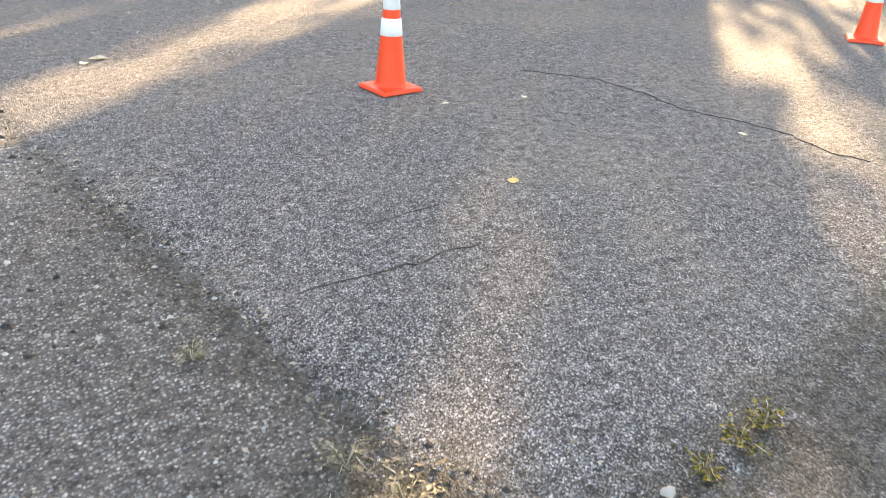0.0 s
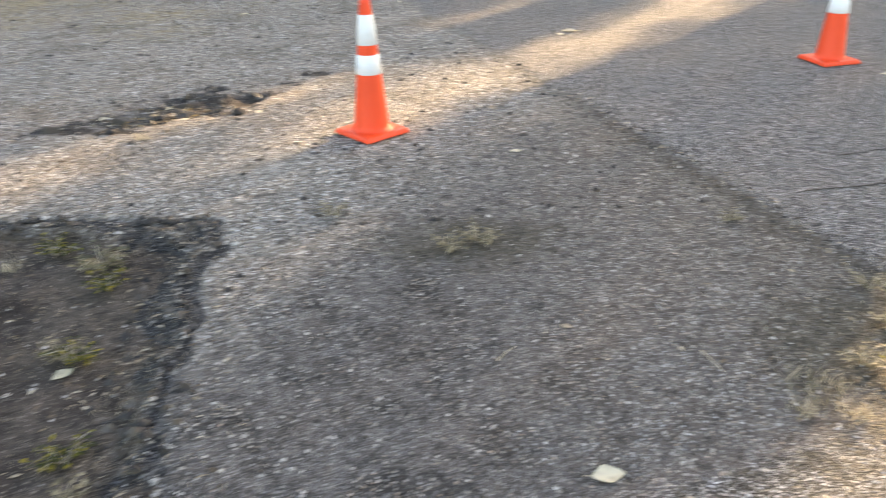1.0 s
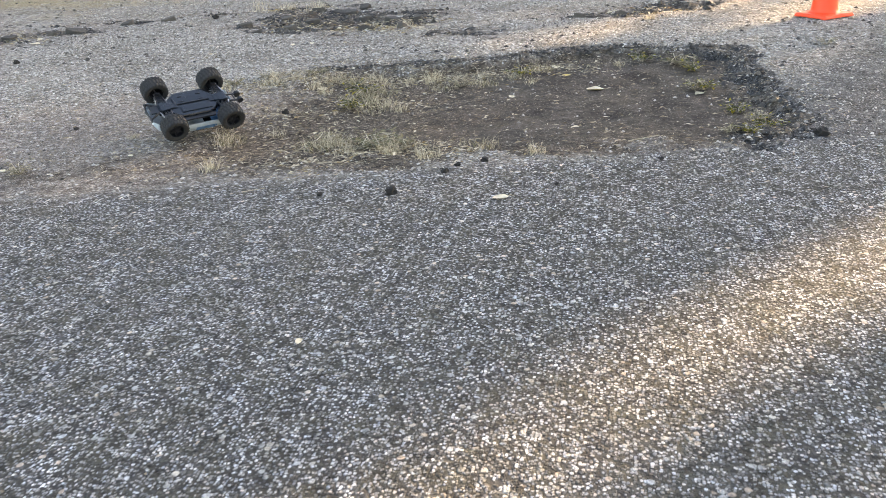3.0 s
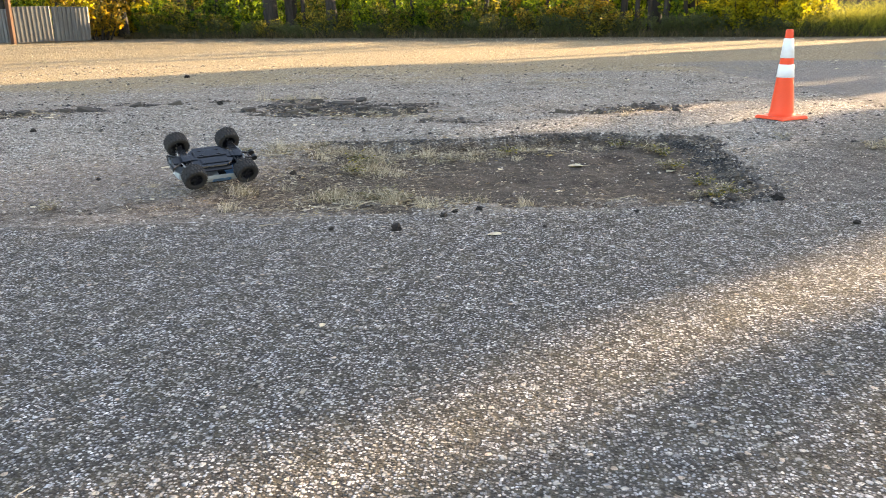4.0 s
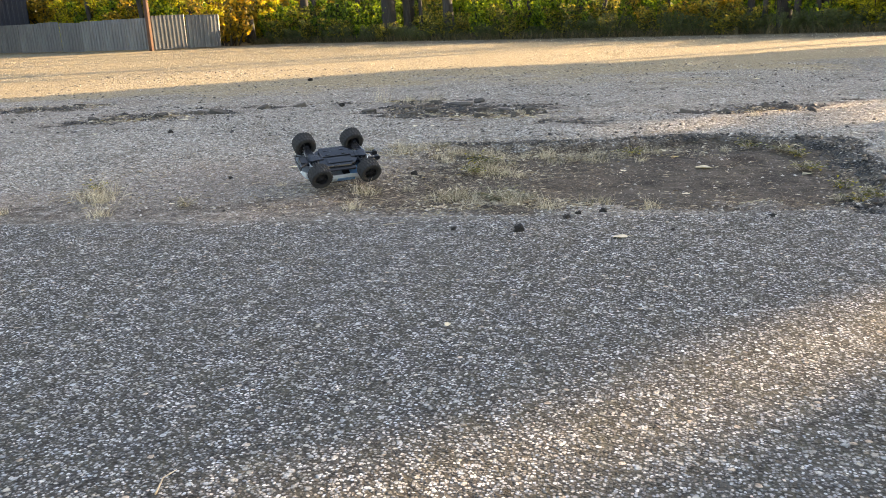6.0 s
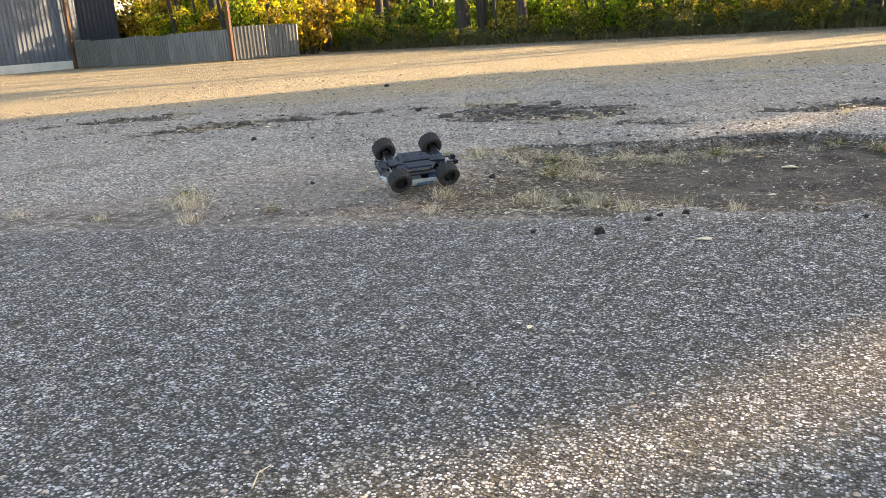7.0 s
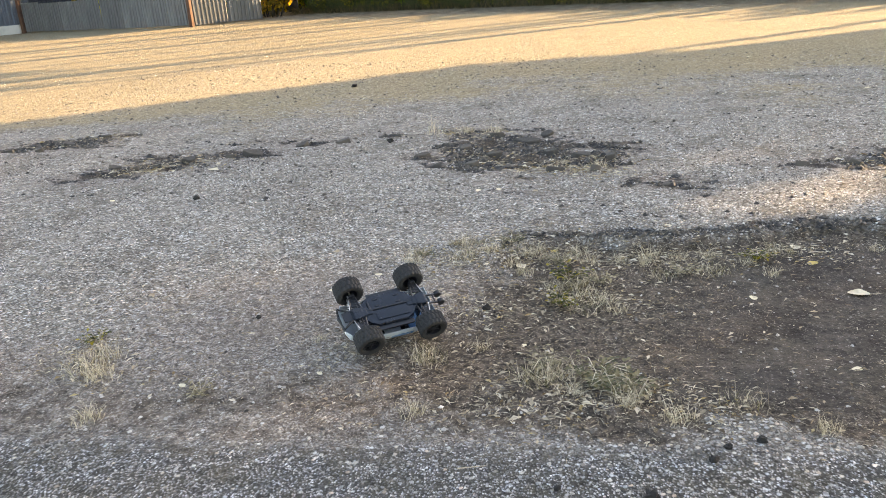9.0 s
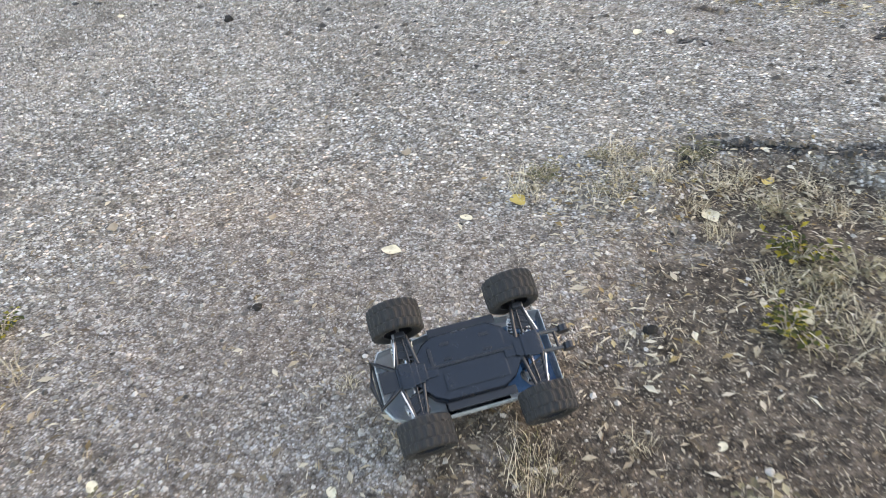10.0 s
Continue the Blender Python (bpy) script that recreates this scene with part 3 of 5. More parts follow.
# ---- traffic cones ----
def traffic_cone(m):
    cone = empty("traffic_cone", m)
    tagged(cone, "orange traffic cone with two white reflective bands", "traffic cone", "traffic cones")
    bm = bmesh.new()
    box(bm, (0.298, 0.298, 0.026), pose(0, 0, 0.017), 0.010, (0.93, 0.93))
    for a in range(4):
        box(bm, (0.05, 0.05, 0.008), Matrix.Rotation(a * math.pi / 2, 4, "Z") @ pose(0.112, 0.112, 0.004), 0.002)
    part("base", bm, ORANGE, cone, "orange square foot with scuffed edges")
    bm = bmesh.new()
    lathe(bm, [(0.122, 0.027), (0.106, 0.034), (0.097, 0.046), (0.0935, 0.06), (0.0590, 0.40), (0.0407, 0.58), (0.0295, 0.69), (0.028, 0.706), (0.024, 0.710), (0.019, 0.706), (0.018, 0.66)], 40, close=False)
    part("body", bm, ORANGE, cone, smooth=True)

    def radius(z):
        return 0.0935 + (z - 0.06) * (0.0295 - 0.0935) / (0.69 - 0.06)

    for lo, hi in ((0.335, 0.437), (0.487, 0.640)):
        bm = bmesh.new()
        lathe(bm, [(radius(lo) + 0.001, lo), (radius(lo) + 0.0035, lo + 0.002), (radius(hi) + 0.0035, hi - 0.002), (radius(hi) + 0.001, hi)], 40, close=False)
        part("reflective_band", bm, COLLAR, cone, "white reflective band", smooth=True)
    return cone


first = traffic_cone(pose(1.555, 5.09, high(1.555, 5.09), 0, 0, 36))
copy_thing(first, pose(4.78, 6.07, high(4.78, 6.07), 0, 0, 8))
copy_thing(first, pose(9.40, 6.05, high(9.4, 6.05), 0, 0, 40))


# ---- radio-controlled truck, lying on its roof ----
def rc_truck(m):
    truck = empty("toy_truck", m)
    tagged(truck, "radio-controlled monster truck lying upside down on dirt", "toy truck")
    base, track, wheel_r, wheel_w, axle = 0.285, 0.276, 0.062, 0.072, 0.062

    # chassis tub, a long eight-sided tray
    bm = bmesh.new()
    outline = [(0.138, 0.024), (0.128, 0.030), (0.098, 0.062), (0.074, 0.074), (-0.060, 0.076), (-0.092, 0.058), (-0.112, 0.030), (-0.142, 0.024)]
    outline = outline + [(x, -y) for x, y in reversed(outline)]
    low = [bm.verts.new((x, y, 0.056)) for x, y in outline]
    lip = [bm.verts.new((x * 1.01, y * 1.05, 0.061)) for x, y in outline]
    top = [bm.verts.new((x * 1.01, y * 1.05, 0.088)) for x, y in outline]
    bm.faces.new(low), bm.faces.new(top)
    for a, b in ((low, lip), (lip, top)):
        for i in range(len(outline)):
            j = (i + 1) % len(outline)
            bm.faces.new((a[i], a[j], b[j], b[i]))
    tub = part("chassis", bm, CHASSIS, truck, "dark grey plastic chassis tray")
    bm = bmesh.new()
    box(bm, (0.175, 0.050, 0.006), pose(0.0, 0.032, 0.0545), 0.002)
    box(bm, (0.150, 0.040, 0.006), pose(-0.005, -0.036, 0.0545), 0.002)
    part("cover_panel", bm, CHASSIS, tub, "flat chassis cover panel")
    bm = bmesh.new()
    box(bm, (0.205, 0.006, 0.006), pose(0, 0.004, 0.0535), 0.001)
    for x in (-0.045, 0.05):
        box(bm, (0.02, 0.006, 0.005), pose(x, 0.016, 0.0515), 0.001)
        box(bm, (0.022, 0.007, 0.005), pose(x, 0.052, 0.0515), 0.001)
    box(bm, (0.008, 0.05, 0.006), pose(0.088, 0.025, 0.0525), 0.001)
    part("rib", bm, PLASTIC, tub)
    for side in (1, -1):
        bm = bmesh.new()
        box(bm, (0.165, 0.022, 0.012), pose(-0.004, side * 0.088, 0.074), 0.003, (0.92, 0.8))
        part("side_guard", bm, PLASTIC, truck, "black plastic side guard")
    for end in (1, -1):
        bm = bmesh.new()
        box(bm, (0.046, 0.040, 0.007), pose(end * 0.128, 0, 0.0515), 0.002, (1.0, 0.75))
        box(bm, (0.030, 0.058, 0.006), pose(end * 0.152, 0, 0.0475), 0.002)
        part("skid_plate", bm, CHASSIS, truck, "dark skid plate below the gearbox")

    for end in (1, -1):
        bm = bmesh.new()
        box(bm, (0.062, 0.046, 0.034), pose(end * base / 2, 0, 0.068), 0.004)
        box(bm, (0.034, 0.052, 0.010), pose(end * (base / 2 - 0.002), 0, 0.050), 0.003)
        box(bm, (0.05, 0.034, 0.008), pose(end * 0.105, 0, 0.055), 0.002)
        box(bm, (0.010, 0.080, 0.050), pose(end * (base / 2 - 0.012), 0, 0.105), 0.003)
        name = "front" if end > 0 else "rear"
        part(name + "_gearbox", bm, CHASSIS, truck, "black gearbox housing with skid plate")
        for side in (1, -1):
            x0, y1 = end * base / 2, side * (track / 2 - wheel_w / 2 - 0.004)
            bm = bmesh.new()
            for dx in (-0.024, 0.024):
                rod(bm, (x0 + dx, side * 0.024, 0.058), (x0 + dx * 0.55, y1, 0.058), 0.0048, 0.004)
            for k in range(4):
                y = side * (0.034 + k * 0.018)
                w = 0.024 - 0.0028 * k
                rod(bm, (x0 - w, y, 0.058), (x0 + w * 0.6, y + side * 0.014, 0.058), 0.003)
            box(bm, (0.034, 0.05, 0.005), pose(x0, side * 0.07, 0.0605), 0.001)
            part("suspension_arm", bm, PLASTIC, truck, "black ribbed suspension arm")
            bm = bmesh.new()
            rod(bm, (x0, side * 0.02, 0.070), (x0, side * track / 2, axle), 0.004)
            rod(bm, (x0 + end * 0.02, side * 0.03, 0.073), (x0 + end * 0.018, y1, 0.070), 0.0028)
            part("drive_shaft", bm, STEEL, truck, "bright steel drive shaft and link")
            for dx, low in ((0.030, 0.0535), (-0.006, 0.0515)):
                bm = bmesh.new()
                rod(bm, (x0 + end * dx, side * 0.030, low), (x0 + end * dx * 0.45, y1, low + 0.003), 0.002)
                rod(bm, (x0 + end * dx * 0.45, y1 - side * 0.004, low + 0.003), (x0 + end * dx * 0.45, y1 + side * 0.006, low + 0.003), 0.0048)
                part("suspension_link", bm, STEEL if dx > 0 else PLASTIC, truck, "thin suspension link rod")
            bm = bmesh.new()
            box(bm, (0.024, 0.014, 0.038), pose(x0, y1, axle), 0.003)
            part("hub_carrier", bm, PLASTIC, truck)
            for dx in (-0.016, 0.016):
                bm = bmesh.new()
                a, b = Vector((x0 + dx, side * 0.085, 0.064)), Vector((x0 + dx, side * 0.045, 0.135))
                rod(bm, a, a.lerp(b, 0.45), 0.0022)
                rod(bm, a.lerp(b, 0.4), b, 0.0075, sides=12)
                shock = part("shock_absorber", bm, PLASTIC, truck)
                spring = Soup()
                turns, steps = 6, 60
                way = (b - a).normalized()
                s1 = way.orthogonal().normalized()
                s2 = way.cross(s1)
                prev = None
                for i in range(steps + 1):
                    f = i / steps
                    c = a.lerp(b, 0.05 + 0.75 * f)
                    ang = 2 * math.pi * turns * f
                    out = math.cos(ang) * s1 + math.sin(ang) * s2
                    mid = c + out * 0.0095
                    ring = [mid + out * 0.0014, mid + way * 0.0014, mid - out * 0.0014, mid - way * 0.0014]
                    if prev is not None:
                        spring.add(prev + ring, [(k, (k + 1) % 4, 4 + (k + 1) % 4, 4 + k) for k in range(4)])
                    prev = ring
                part("spring", spring, STEEL, shock, "bright coil spring")

    # wheels with lugged tyres
    def wheel(x, y, side):
        hub = empty("wheel")
        hub.parent = truck
        hub.location = (x, y, axle)
        bm = bmesh.new()
        w = wheel_w / 2
        sides = 88
        profile = [(0.034, -0.5), (0.036, -0.86), (0.046, -0.98), (0.053, -1.0), (0.0575, -0.93), (0.0595, -0.84), (0.0600, -0.46), (0.0600, -0.40), (0.0602, -0.34), (0.0604, 0.0),
                   (0.0602, 0.34), (0.0600, 0.40), (0.0600, 0.46), (0.0595, 0.84), (0.0575, 0.93), (0.053, 1.0), (0.046, 0.98), (0.036, 0.86), (0.034, 0.5)]
        knob_rows = {4: 0, 5: 0, 6: 0, 8: 2, 9: 2, 10: 2, 12: 0, 13: 0, 14: 0}
        rings = []
        for k, (r, h) in enumerate(profile):
            ring = []
            for i in range(sides):
                a = 2 * math.pi * (i + 0.6 * abs(h) * 2) / sides
                up_by = 0.0032 if k in knob_rows and (i + knob_rows[k]) % 4 < 2 else 0.0
                ring.append(bm.verts.new(((r + up_by) * math.cos(a), h * w, (r + up_by) * math.sin(a))))
            rings.append(ring)
        for lo, hi in zip(rings, rings[1:]):
            for i in range(sides):
                bm.faces.new((lo[i], lo[(i + 1) % sides], hi[(i + 1) % sides], hi[i]))
        part("tyre", bm, RUBBER, hub, "dusty black lugged rubber tyre", smooth=False)
        bm = bmesh.new()
        lathe(bm, [(0.0365, -w * 0.8), (0.038, -w * 0.86), (0.0345, -w * 0.84), (0.0335, w * 0.3), (0.012, w * 0.45), (0.011, w * 0.62), (0.005, w * 0.64)], 28, "y", False)
        lathe(bm, [(0.0365, w * 0.8), (0.038, w * 0.86), (0.0345, w * 0.84), (0.0335, w * 0.3)], 28, "y", False)
        for i in range(6):
            a = 2 * math.pi * i / 6
            box(bm, (0.008, 0.012, 0.026), Matrix.Rotation(a, 4, "Y") @ pose(0, w * 0.42, 0.022), 0.002)
        if side < 0:
            bmesh.ops.rotate(bm, verts=bm.verts, cent=(0, 0, 0), matrix=Matrix.Rotation(math.pi, 3, "Z"))
        part("rim", bm, PLASTIC, hub, "black spoked rim")
        return hub

    for end in (1, -1):
        for side in (1, -1):
            wheel(end * base / 2, side * track / 2, side)

    # bodyshell, lofted from sections
    sections = [
        # x, half width low, half width high, low, shoulder, top
        (0.215, 0.055, 0.040, 0.085, 0.108, 0.112), (0.200, 0.080, 0.062, 0.080, 0.120, 0.127), (0.160, 0.092, 0.076, 0.105, 0.136, 0.146),
        (0.095, 0.100, 0.082, 0.112, 0.146, 0.158), (0.070, 0.102, 0.080, 0.104, 0.150, 0.162), (0.020, 0.102, 0.064, 0.104, 0.152, 0.198),
        (-0.030, 0.102, 0.060, 0.104, 0.152, 0.203), (-0.060, 0.102, 0.064, 0.104, 0.153, 0.196), (-0.085, 0.102, 0.080, 0.106, 0.152, 0.162),
        (-0.120, 0.100, 0.084, 0.112, 0.150, 0.158), (-0.180, 0.096, 0.082, 0.108, 0.148, 0.156), (-0.205, 0.088, 0.076, 0.095, 0.142, 0.150)]
    bm = bmesh.new()
    rings = []
    for x, wl, wh, lo, sh, tp in sections:
        half = [(wl, lo), (wl * 1.02, (lo + sh) / 2), (wl * 0.96, sh), (wh, tp - 0.004), (wh * 0.86, tp)]
        pts = half + [(-y, z) for y, z in reversed(half)]
        rings.append([bm.verts.new((x, y, z)) for y, z in pts])
    for k, (a, b) in enumerate(zip(rings, rings[1:])):
        for i in range(9):
            f = bm.faces.new((a[i], a[i + 1], b[i + 1], b[i]))
            roof, flank, glass = i in (3, 4, 5), i in (0, 1, 7, 8), i in (2, 6)
            f.material_index = 0
            if glass and k in (4, 5, 6, 7) or roof and k in (4, 7):
                f.material_index = 3
            elif flank and k in (5, 6, 7):
                f.material_index = 1 if i in (1, 7) else 0
            elif k >= 8:
                f.material_index = 1 if i in (3, 4, 5) else 0
    bm.faces.new(rings[0]).material_index = 0
    bm.faces.new(rings[-1]).material_index = 0
    shell = part("bodyshell", bm, [SHELL_WHITE, SHELL_BLUE, SHELL_RED, SHELL_GLASS], truck, "silvery white truck bodyshell with black windows")
    thick = shell.modifiers.new("thickness", "SOLIDIFY")
    thick.thickness = 0.002
    bm = bmesh.new()
    box(bm, (0.006, 0.03, 0.014), pose(0.214, 0.036, 0.098), 0.002)
    part("headlight", bm, COLLAR, shell, "small white headlight")
    bm = bmesh.new()
    box(bm, (0.006, 0.03, 0.014), pose(0.214, -0.036, 0.098), 0.002)
    part("headlight", bm, COLLAR, shell, "small white headlight")

    # bumpers
    bm = bmesh.new()
    pts = [(0.175, -0.022, 0.060), (0.222, -0.055, 0.064), (0.232, 0, 0.066), (0.222, 0.055, 0.064), (0.175, 0.022, 0.060)]
    box(bm, (0.05, 0.05, 0.008), pose(0.187, 0, 0.060), 0.002)
    bumper = part("front_bumper", bm, PLASTIC, truck, "black front bumper with bent tube")
    tube = Soup()
    limb(tube, pts, 0.006, 0.006, 8)
    part("tube", tube, PLASTIC, bumper, smooth=True)
    tube = Soup()
    limb(tube, [pts[1], (0.218, -0.045, 0.092), (0.218, 0.045, 0.092), pts[3]], 0.0045, 0.0045, 8)
    part("tube", tube, PLASTIC, bumper, smooth=True)
    bm = bmesh.new()
    for y in (-0.022, 0.022):
        rod(bm, (-0.165, y, 0.066), (-0.238, y, 0.078), 0.005)
        rod(bm, (-0.240, y - 0.008, 0.078), (-0.240, y + 0.008, 0.078), 0.016, sides=16)
    rod(bm, (-0.214, -0.024, 0.074), (-0.214, 0.024, 0.074), 0.004)
    part("wheelie_bar", bm, PLASTIC, truck, "black rear bar with two small rollers")
    return truck


fwd = Vector((-0.742, -0.67, 0)).normalized()
low_side = Vector((0.69, -0.72, 0))
low_side = (low_side - low_side.dot(fwd) * fwd).normalized()
tilt = radians(31)
under = Vector((0, 0, 1)) * math.cos(tilt) + low_side * math.sin(tilt)
up = -under
across = up.cross(fwd)
turned = Matrix.Rotation(radians(3.5), 4, "Z") @ Matrix((fwd, across, up)).transposed().to_4x4()
middle = Vector((-2.04, 2.125, 0.148))
rc_truck(Matrix.Translation(middle) @ turned @ pose(0, 0, -0.065))


# ---- trees, bushes and tall grass ----
def leaf_soup(soup, rng, centers, count, size, flat=0.3):
    """Many small leaves round the given centres (x, y, z, radius)."""
    c = np.array(centers)
    pick = rng.integers(0, len(c), count)
    way = rng.normal(size=(count, 3))
    way /= np.linalg.norm(way, axis=1)[:, None]
    dist = rng.random(count) ** 0.45
    place = c[pick, :3] + way * (dist * c[pick, 3])[:, None] * np.array([1, 1, 0.8])
    a = rng.normal(size=(count, 3))
    a /= np.linalg.norm(a, axis=1)[:, None]
    b = np.cross(a, rng.normal(size=(count, 3)))
    b /= np.linalg.norm(b, axis=1)[:, None]
    n = np.cross(a, b)
    s = size * (0.6 + 0.8 * rng.random(count))[:, None]
    place[:, 2] = np.maximum(place[:, 2], size * 0.6)
    v = np.stack([place - a * s * 0.55, place + b * s * 0.33 + n * s * 0.08, place + a * s * 0.55, place - b * s * 0.33 + n * s * 0.08], 1).reshape(-1, 3)
    start = len(soup.v)
    soup.v.extend(map(tuple, v.tolist()))
    soup.f.extend((start + 4 * i, start + 4 * i + 1, start + 4 * i + 2, start + 4 * i + 3) for i in range(count))


def tree(seed, height, trunk_r, crown_low, crown_r, leaf_mat, leaves, leaf_size, label, forks=1):
    """A tree at the origin: trunk with limbs, and a crown of leaves."""
    rng = np.random.default_rng(seed)
    thing = empty("tree")
    tagged(thing, label, "tree", "trees along the edge of the lot")
    wood, clumps = Soup(), []
    for k in range(forks):
        lean = rng.normal(size=2) * 0.10 + (k * 0.16 - 0.08 * (forks - 1), 0)
        path = [Vector((lean[0] * t * height * 0.5 + 0.08 * math.sin(3 * t + seed), lean[1] * t * height * 0.5, height * 0.85 * t)) for t in np.linspace(0, 1, 8)]
        path[0].z = -0.15
        limb(wood, path, trunk_r * (1.25 if k == 0 else 0.8), trunk_r * 0.25, 9)
        for i in range(12):
            t = crown_low / height + (0.95 - crown_low / height) * (i / 11)
            base = path[0].lerp(path[-1], t)
            ang = i * 2.4 + seed
            reach = crown_r * (0.45 + 0.55 * rng.random()) * (1.1 - 0.55 * t)
            tip = base + Vector((math.cos(ang) * reach, math.sin(ang) * reach, 0.25 * reach + 0.3 * rng.normal()))
            limb(wood, [base, base.lerp(tip, 0.5) + Vector((0, 0, 0.12 * reach)), tip], trunk_r * 0.28 * (1.1 - t), 0.012, 5)
            for f in (0.55, 0.85, 1.05):
                q = base.lerp(tip, f) + Vector(rng.normal(size=3) * 0.25)
                clumps.append((q.x, q.y, max(q.z, 0.5), crown_r * (0.20 + 0.16 * rng.random())))
    part("trunk", wood, BARK, thing, smooth=True)
    crown = Soup()
    leaf_soup(crown, rng, clumps, leaves, leaf_size)
    part("crown", crown, leaf_mat, thing)
    return thing


def bush(seed, width, height, leaf_mat, leaves, leaf_size, label):
    rng = np.random.default_rng(seed)
    thing = empty("bush")
    tagged(thing, label, "bush", "bushes along the edge of the lot")
    wood, clumps = Soup(), []
    for i in range(13):
        ang, reach = rng.random() * 6.28, width * 0.5 * math.sqrt(rng.random())
        tip = Vector((math.cos(ang) * reach, math.sin(ang) * reach, height * (0.35 + 0.6 * rng.random())))
        foot = Vector((tip.x * 0.3, tip.y * 0.3, -0.05))
        limb(wood, [foot, foot.lerp(tip, 0.5) + Vector((0, 0, 0.1)), tip], 0.028, 0.007, 5)
        for f in (0.4, 0.7, 1.0):
            q = foot.lerp(tip, f)
            clumps.append((q.x, q.y, q.z, (0.07 + 0.09 * rng.random()) * width))
    part("stem", wood, BARK, thing, smooth=True)
    crown = Soup()
    leaf_soup(crown, rng, clumps, leaves, leaf_size)
    part("foliage", crown, leaf_mat, thing)
    return thing


def edge_y(x):
    """The line along which the wood meets the lot."""
    return 25.0 - 0.26 * x if x < 6 else 23.44 - 0.03 * (x - 6)


rng = np.random.default_rng(4)
KINDS = [
    tree(1, 13, 0.17, 8.0, 2.6, LEAF_GREEN, 4500, 0.19, "tall broadleaf tree with dark trunk and green crown"),
    tree(2, 14, 0.20, 8.4, 2.8, LEAF_OLIVE, 4500, 0.19, "tall forked tree with yellowing olive crown", 2),
    tree(3, 12, 0.11, 8.0, 2.2, LEAF_AMBER, 3500, 0.18, "slim tree in amber autumn leaf"),
    tree(4, 12, 0.10, 8.0, 2.2, LEAF_YELLOW, 3500, 0.18, "slim tree in lemon yellow autumn leaf"),
]
tree_spots = [(-27, 3.5, 3), (-23.5, 3.0, 1), (-20.5, 2.2, 1), (-17.5, 2.6, 0), (-14.6, 2.6, 3), (-7.0, 2.4, 0), (-4.6, 3.0, 3), (-2.2, 2.4, 2), (0.6, 1.7, 2), (1.1, 1.9, 3), (2.2, 2.4, 1), (-13, 5.5, 1), (-6, 5.5, 0), (-1, 6, 1), (-19, 6, 0), (3.5, 6, 0), (-25, 6.5, 0), (-24.6, -1.6, 1), (-21.4, -1.0, 3), (-27.4, -1.2, 2), (-26.2, 0.4, 3)]
used = set()
for x, back, kind in tree_spots:
    m = pose(x, edge_y(x) + back, 0, 0, 0, rng.random() * 360)
    if kind in used:
        copy_thing(KINDS[kind], m)
    else:
        KINDS[kind].matrix_basis = m
        used.add(kind)
BUSHES = [
    bush(11, 2.4, 1.9, LEAF_GREEN, 2900, 0.12, "dense green bush at the edge of the wood"),
    bush(12, 2.2, 1.6, LEAF_OLIVE, 2000, 0.11, "olive-brown scrubby bush with thin stems"),
    bush(13, 2.6, 2.1, LEAF_YELLOW, 4600, 0.095, "bright lemon yellow autumn bush"),
    bush(14, 2.0, 1.0, LEAF_SHADE, 3500, 0.07, "low undergrowth bush with shade put into its leaf colour"),
    bush(15, 2.4, 2.0, LEAF_AMBER, 2800, 0.12, "amber and orange autumn bush at the wood's edge"),
    bush(16, 2.4, 2.0, LEAF_LIME, 2600, 0.125, "yellow-green bush with glowing thin leaves"),
]
bush_used = set()
for seed, x, y, r, h in ((51, -12.35, 29.6, 0.25, 12), (52, -11.75, 30.0, 0.13, 10), (53, -11.15, 30.1, 0.07, 8), (54, -9.25, 28.1, 0.17, 11), (55, 2.5, 25.6, 0.09, 9), (56, 3.3, 25.9, 0.12, 9)):
    tree(seed, h + 2, r, 7.5, 2.3, LEAF_OLIVE if seed % 2 else LEAF_GREEN, 3000, 0.19, "tall tree with a bare dark lower trunk").matrix_basis = pose(x, y, 0)


for k, (x, back, r) in enumerate(((-26.1, -3.0, 0.09), (-25.2, -2.2, 0.06), (-23.2, -2.4, 0.10), (-22.3, -1.4, 0.05), (-20.2, 0.4, 0.07), (-16.2, 1.6, 0.06), (-15.2, 2.0, 0.08), (-6.2, 1.5, 0.06), (-3.6, 1.7, 0.07), (-1.4, 1.3, 0.05), (1.5, 1.0, 0.07), (1.9, 1.3, 0.05), (3.1, 1.2, 0.06))):
    tree(60 + k, 9.5, r, 7.0, 1.2, LEAF_OLIVE, 900, 0.19, "slim sapling with a bare dark stem").matrix_basis = pose(x, edge_y(x) + back, 0)


def put_bush(kind, x, y, scale):
    m = pose(x, y, 0, 0, 0, rng.random() * 360)
    if kind in bush_used:
        ob = copy_thing(BUSHES[kind], m)
    else:
        ob = BUSHES[kind]
        ob.matrix_basis = m
        bush_used.add(kind)
    ob.scale = (scale, scale, scale * (0.85 + 0.3 * rng.random()))


def wood_kind(x, k):
    """Which bush grows at x along the wood's edge."""
    if x < -18.6:
        return (2, 5, 1, 2, 4)[k % 5]
    if x < -11.9:
        return (0, 5, 1, 0, 0)[k % 5]
    if x < -8.9:
        return (5, 0, 1)[k % 3]
    if x < -7.4:
        return (5, 2)[k % 2]
    if x < -2.6:
        return (0, 5, 0, 1, 5)[k % 5]
    if x < 0.9:
        return (4, 4, 5)[k % 3]
    if x < 4.0:
        return (1, 5, 1)[k % 3]
    return 2


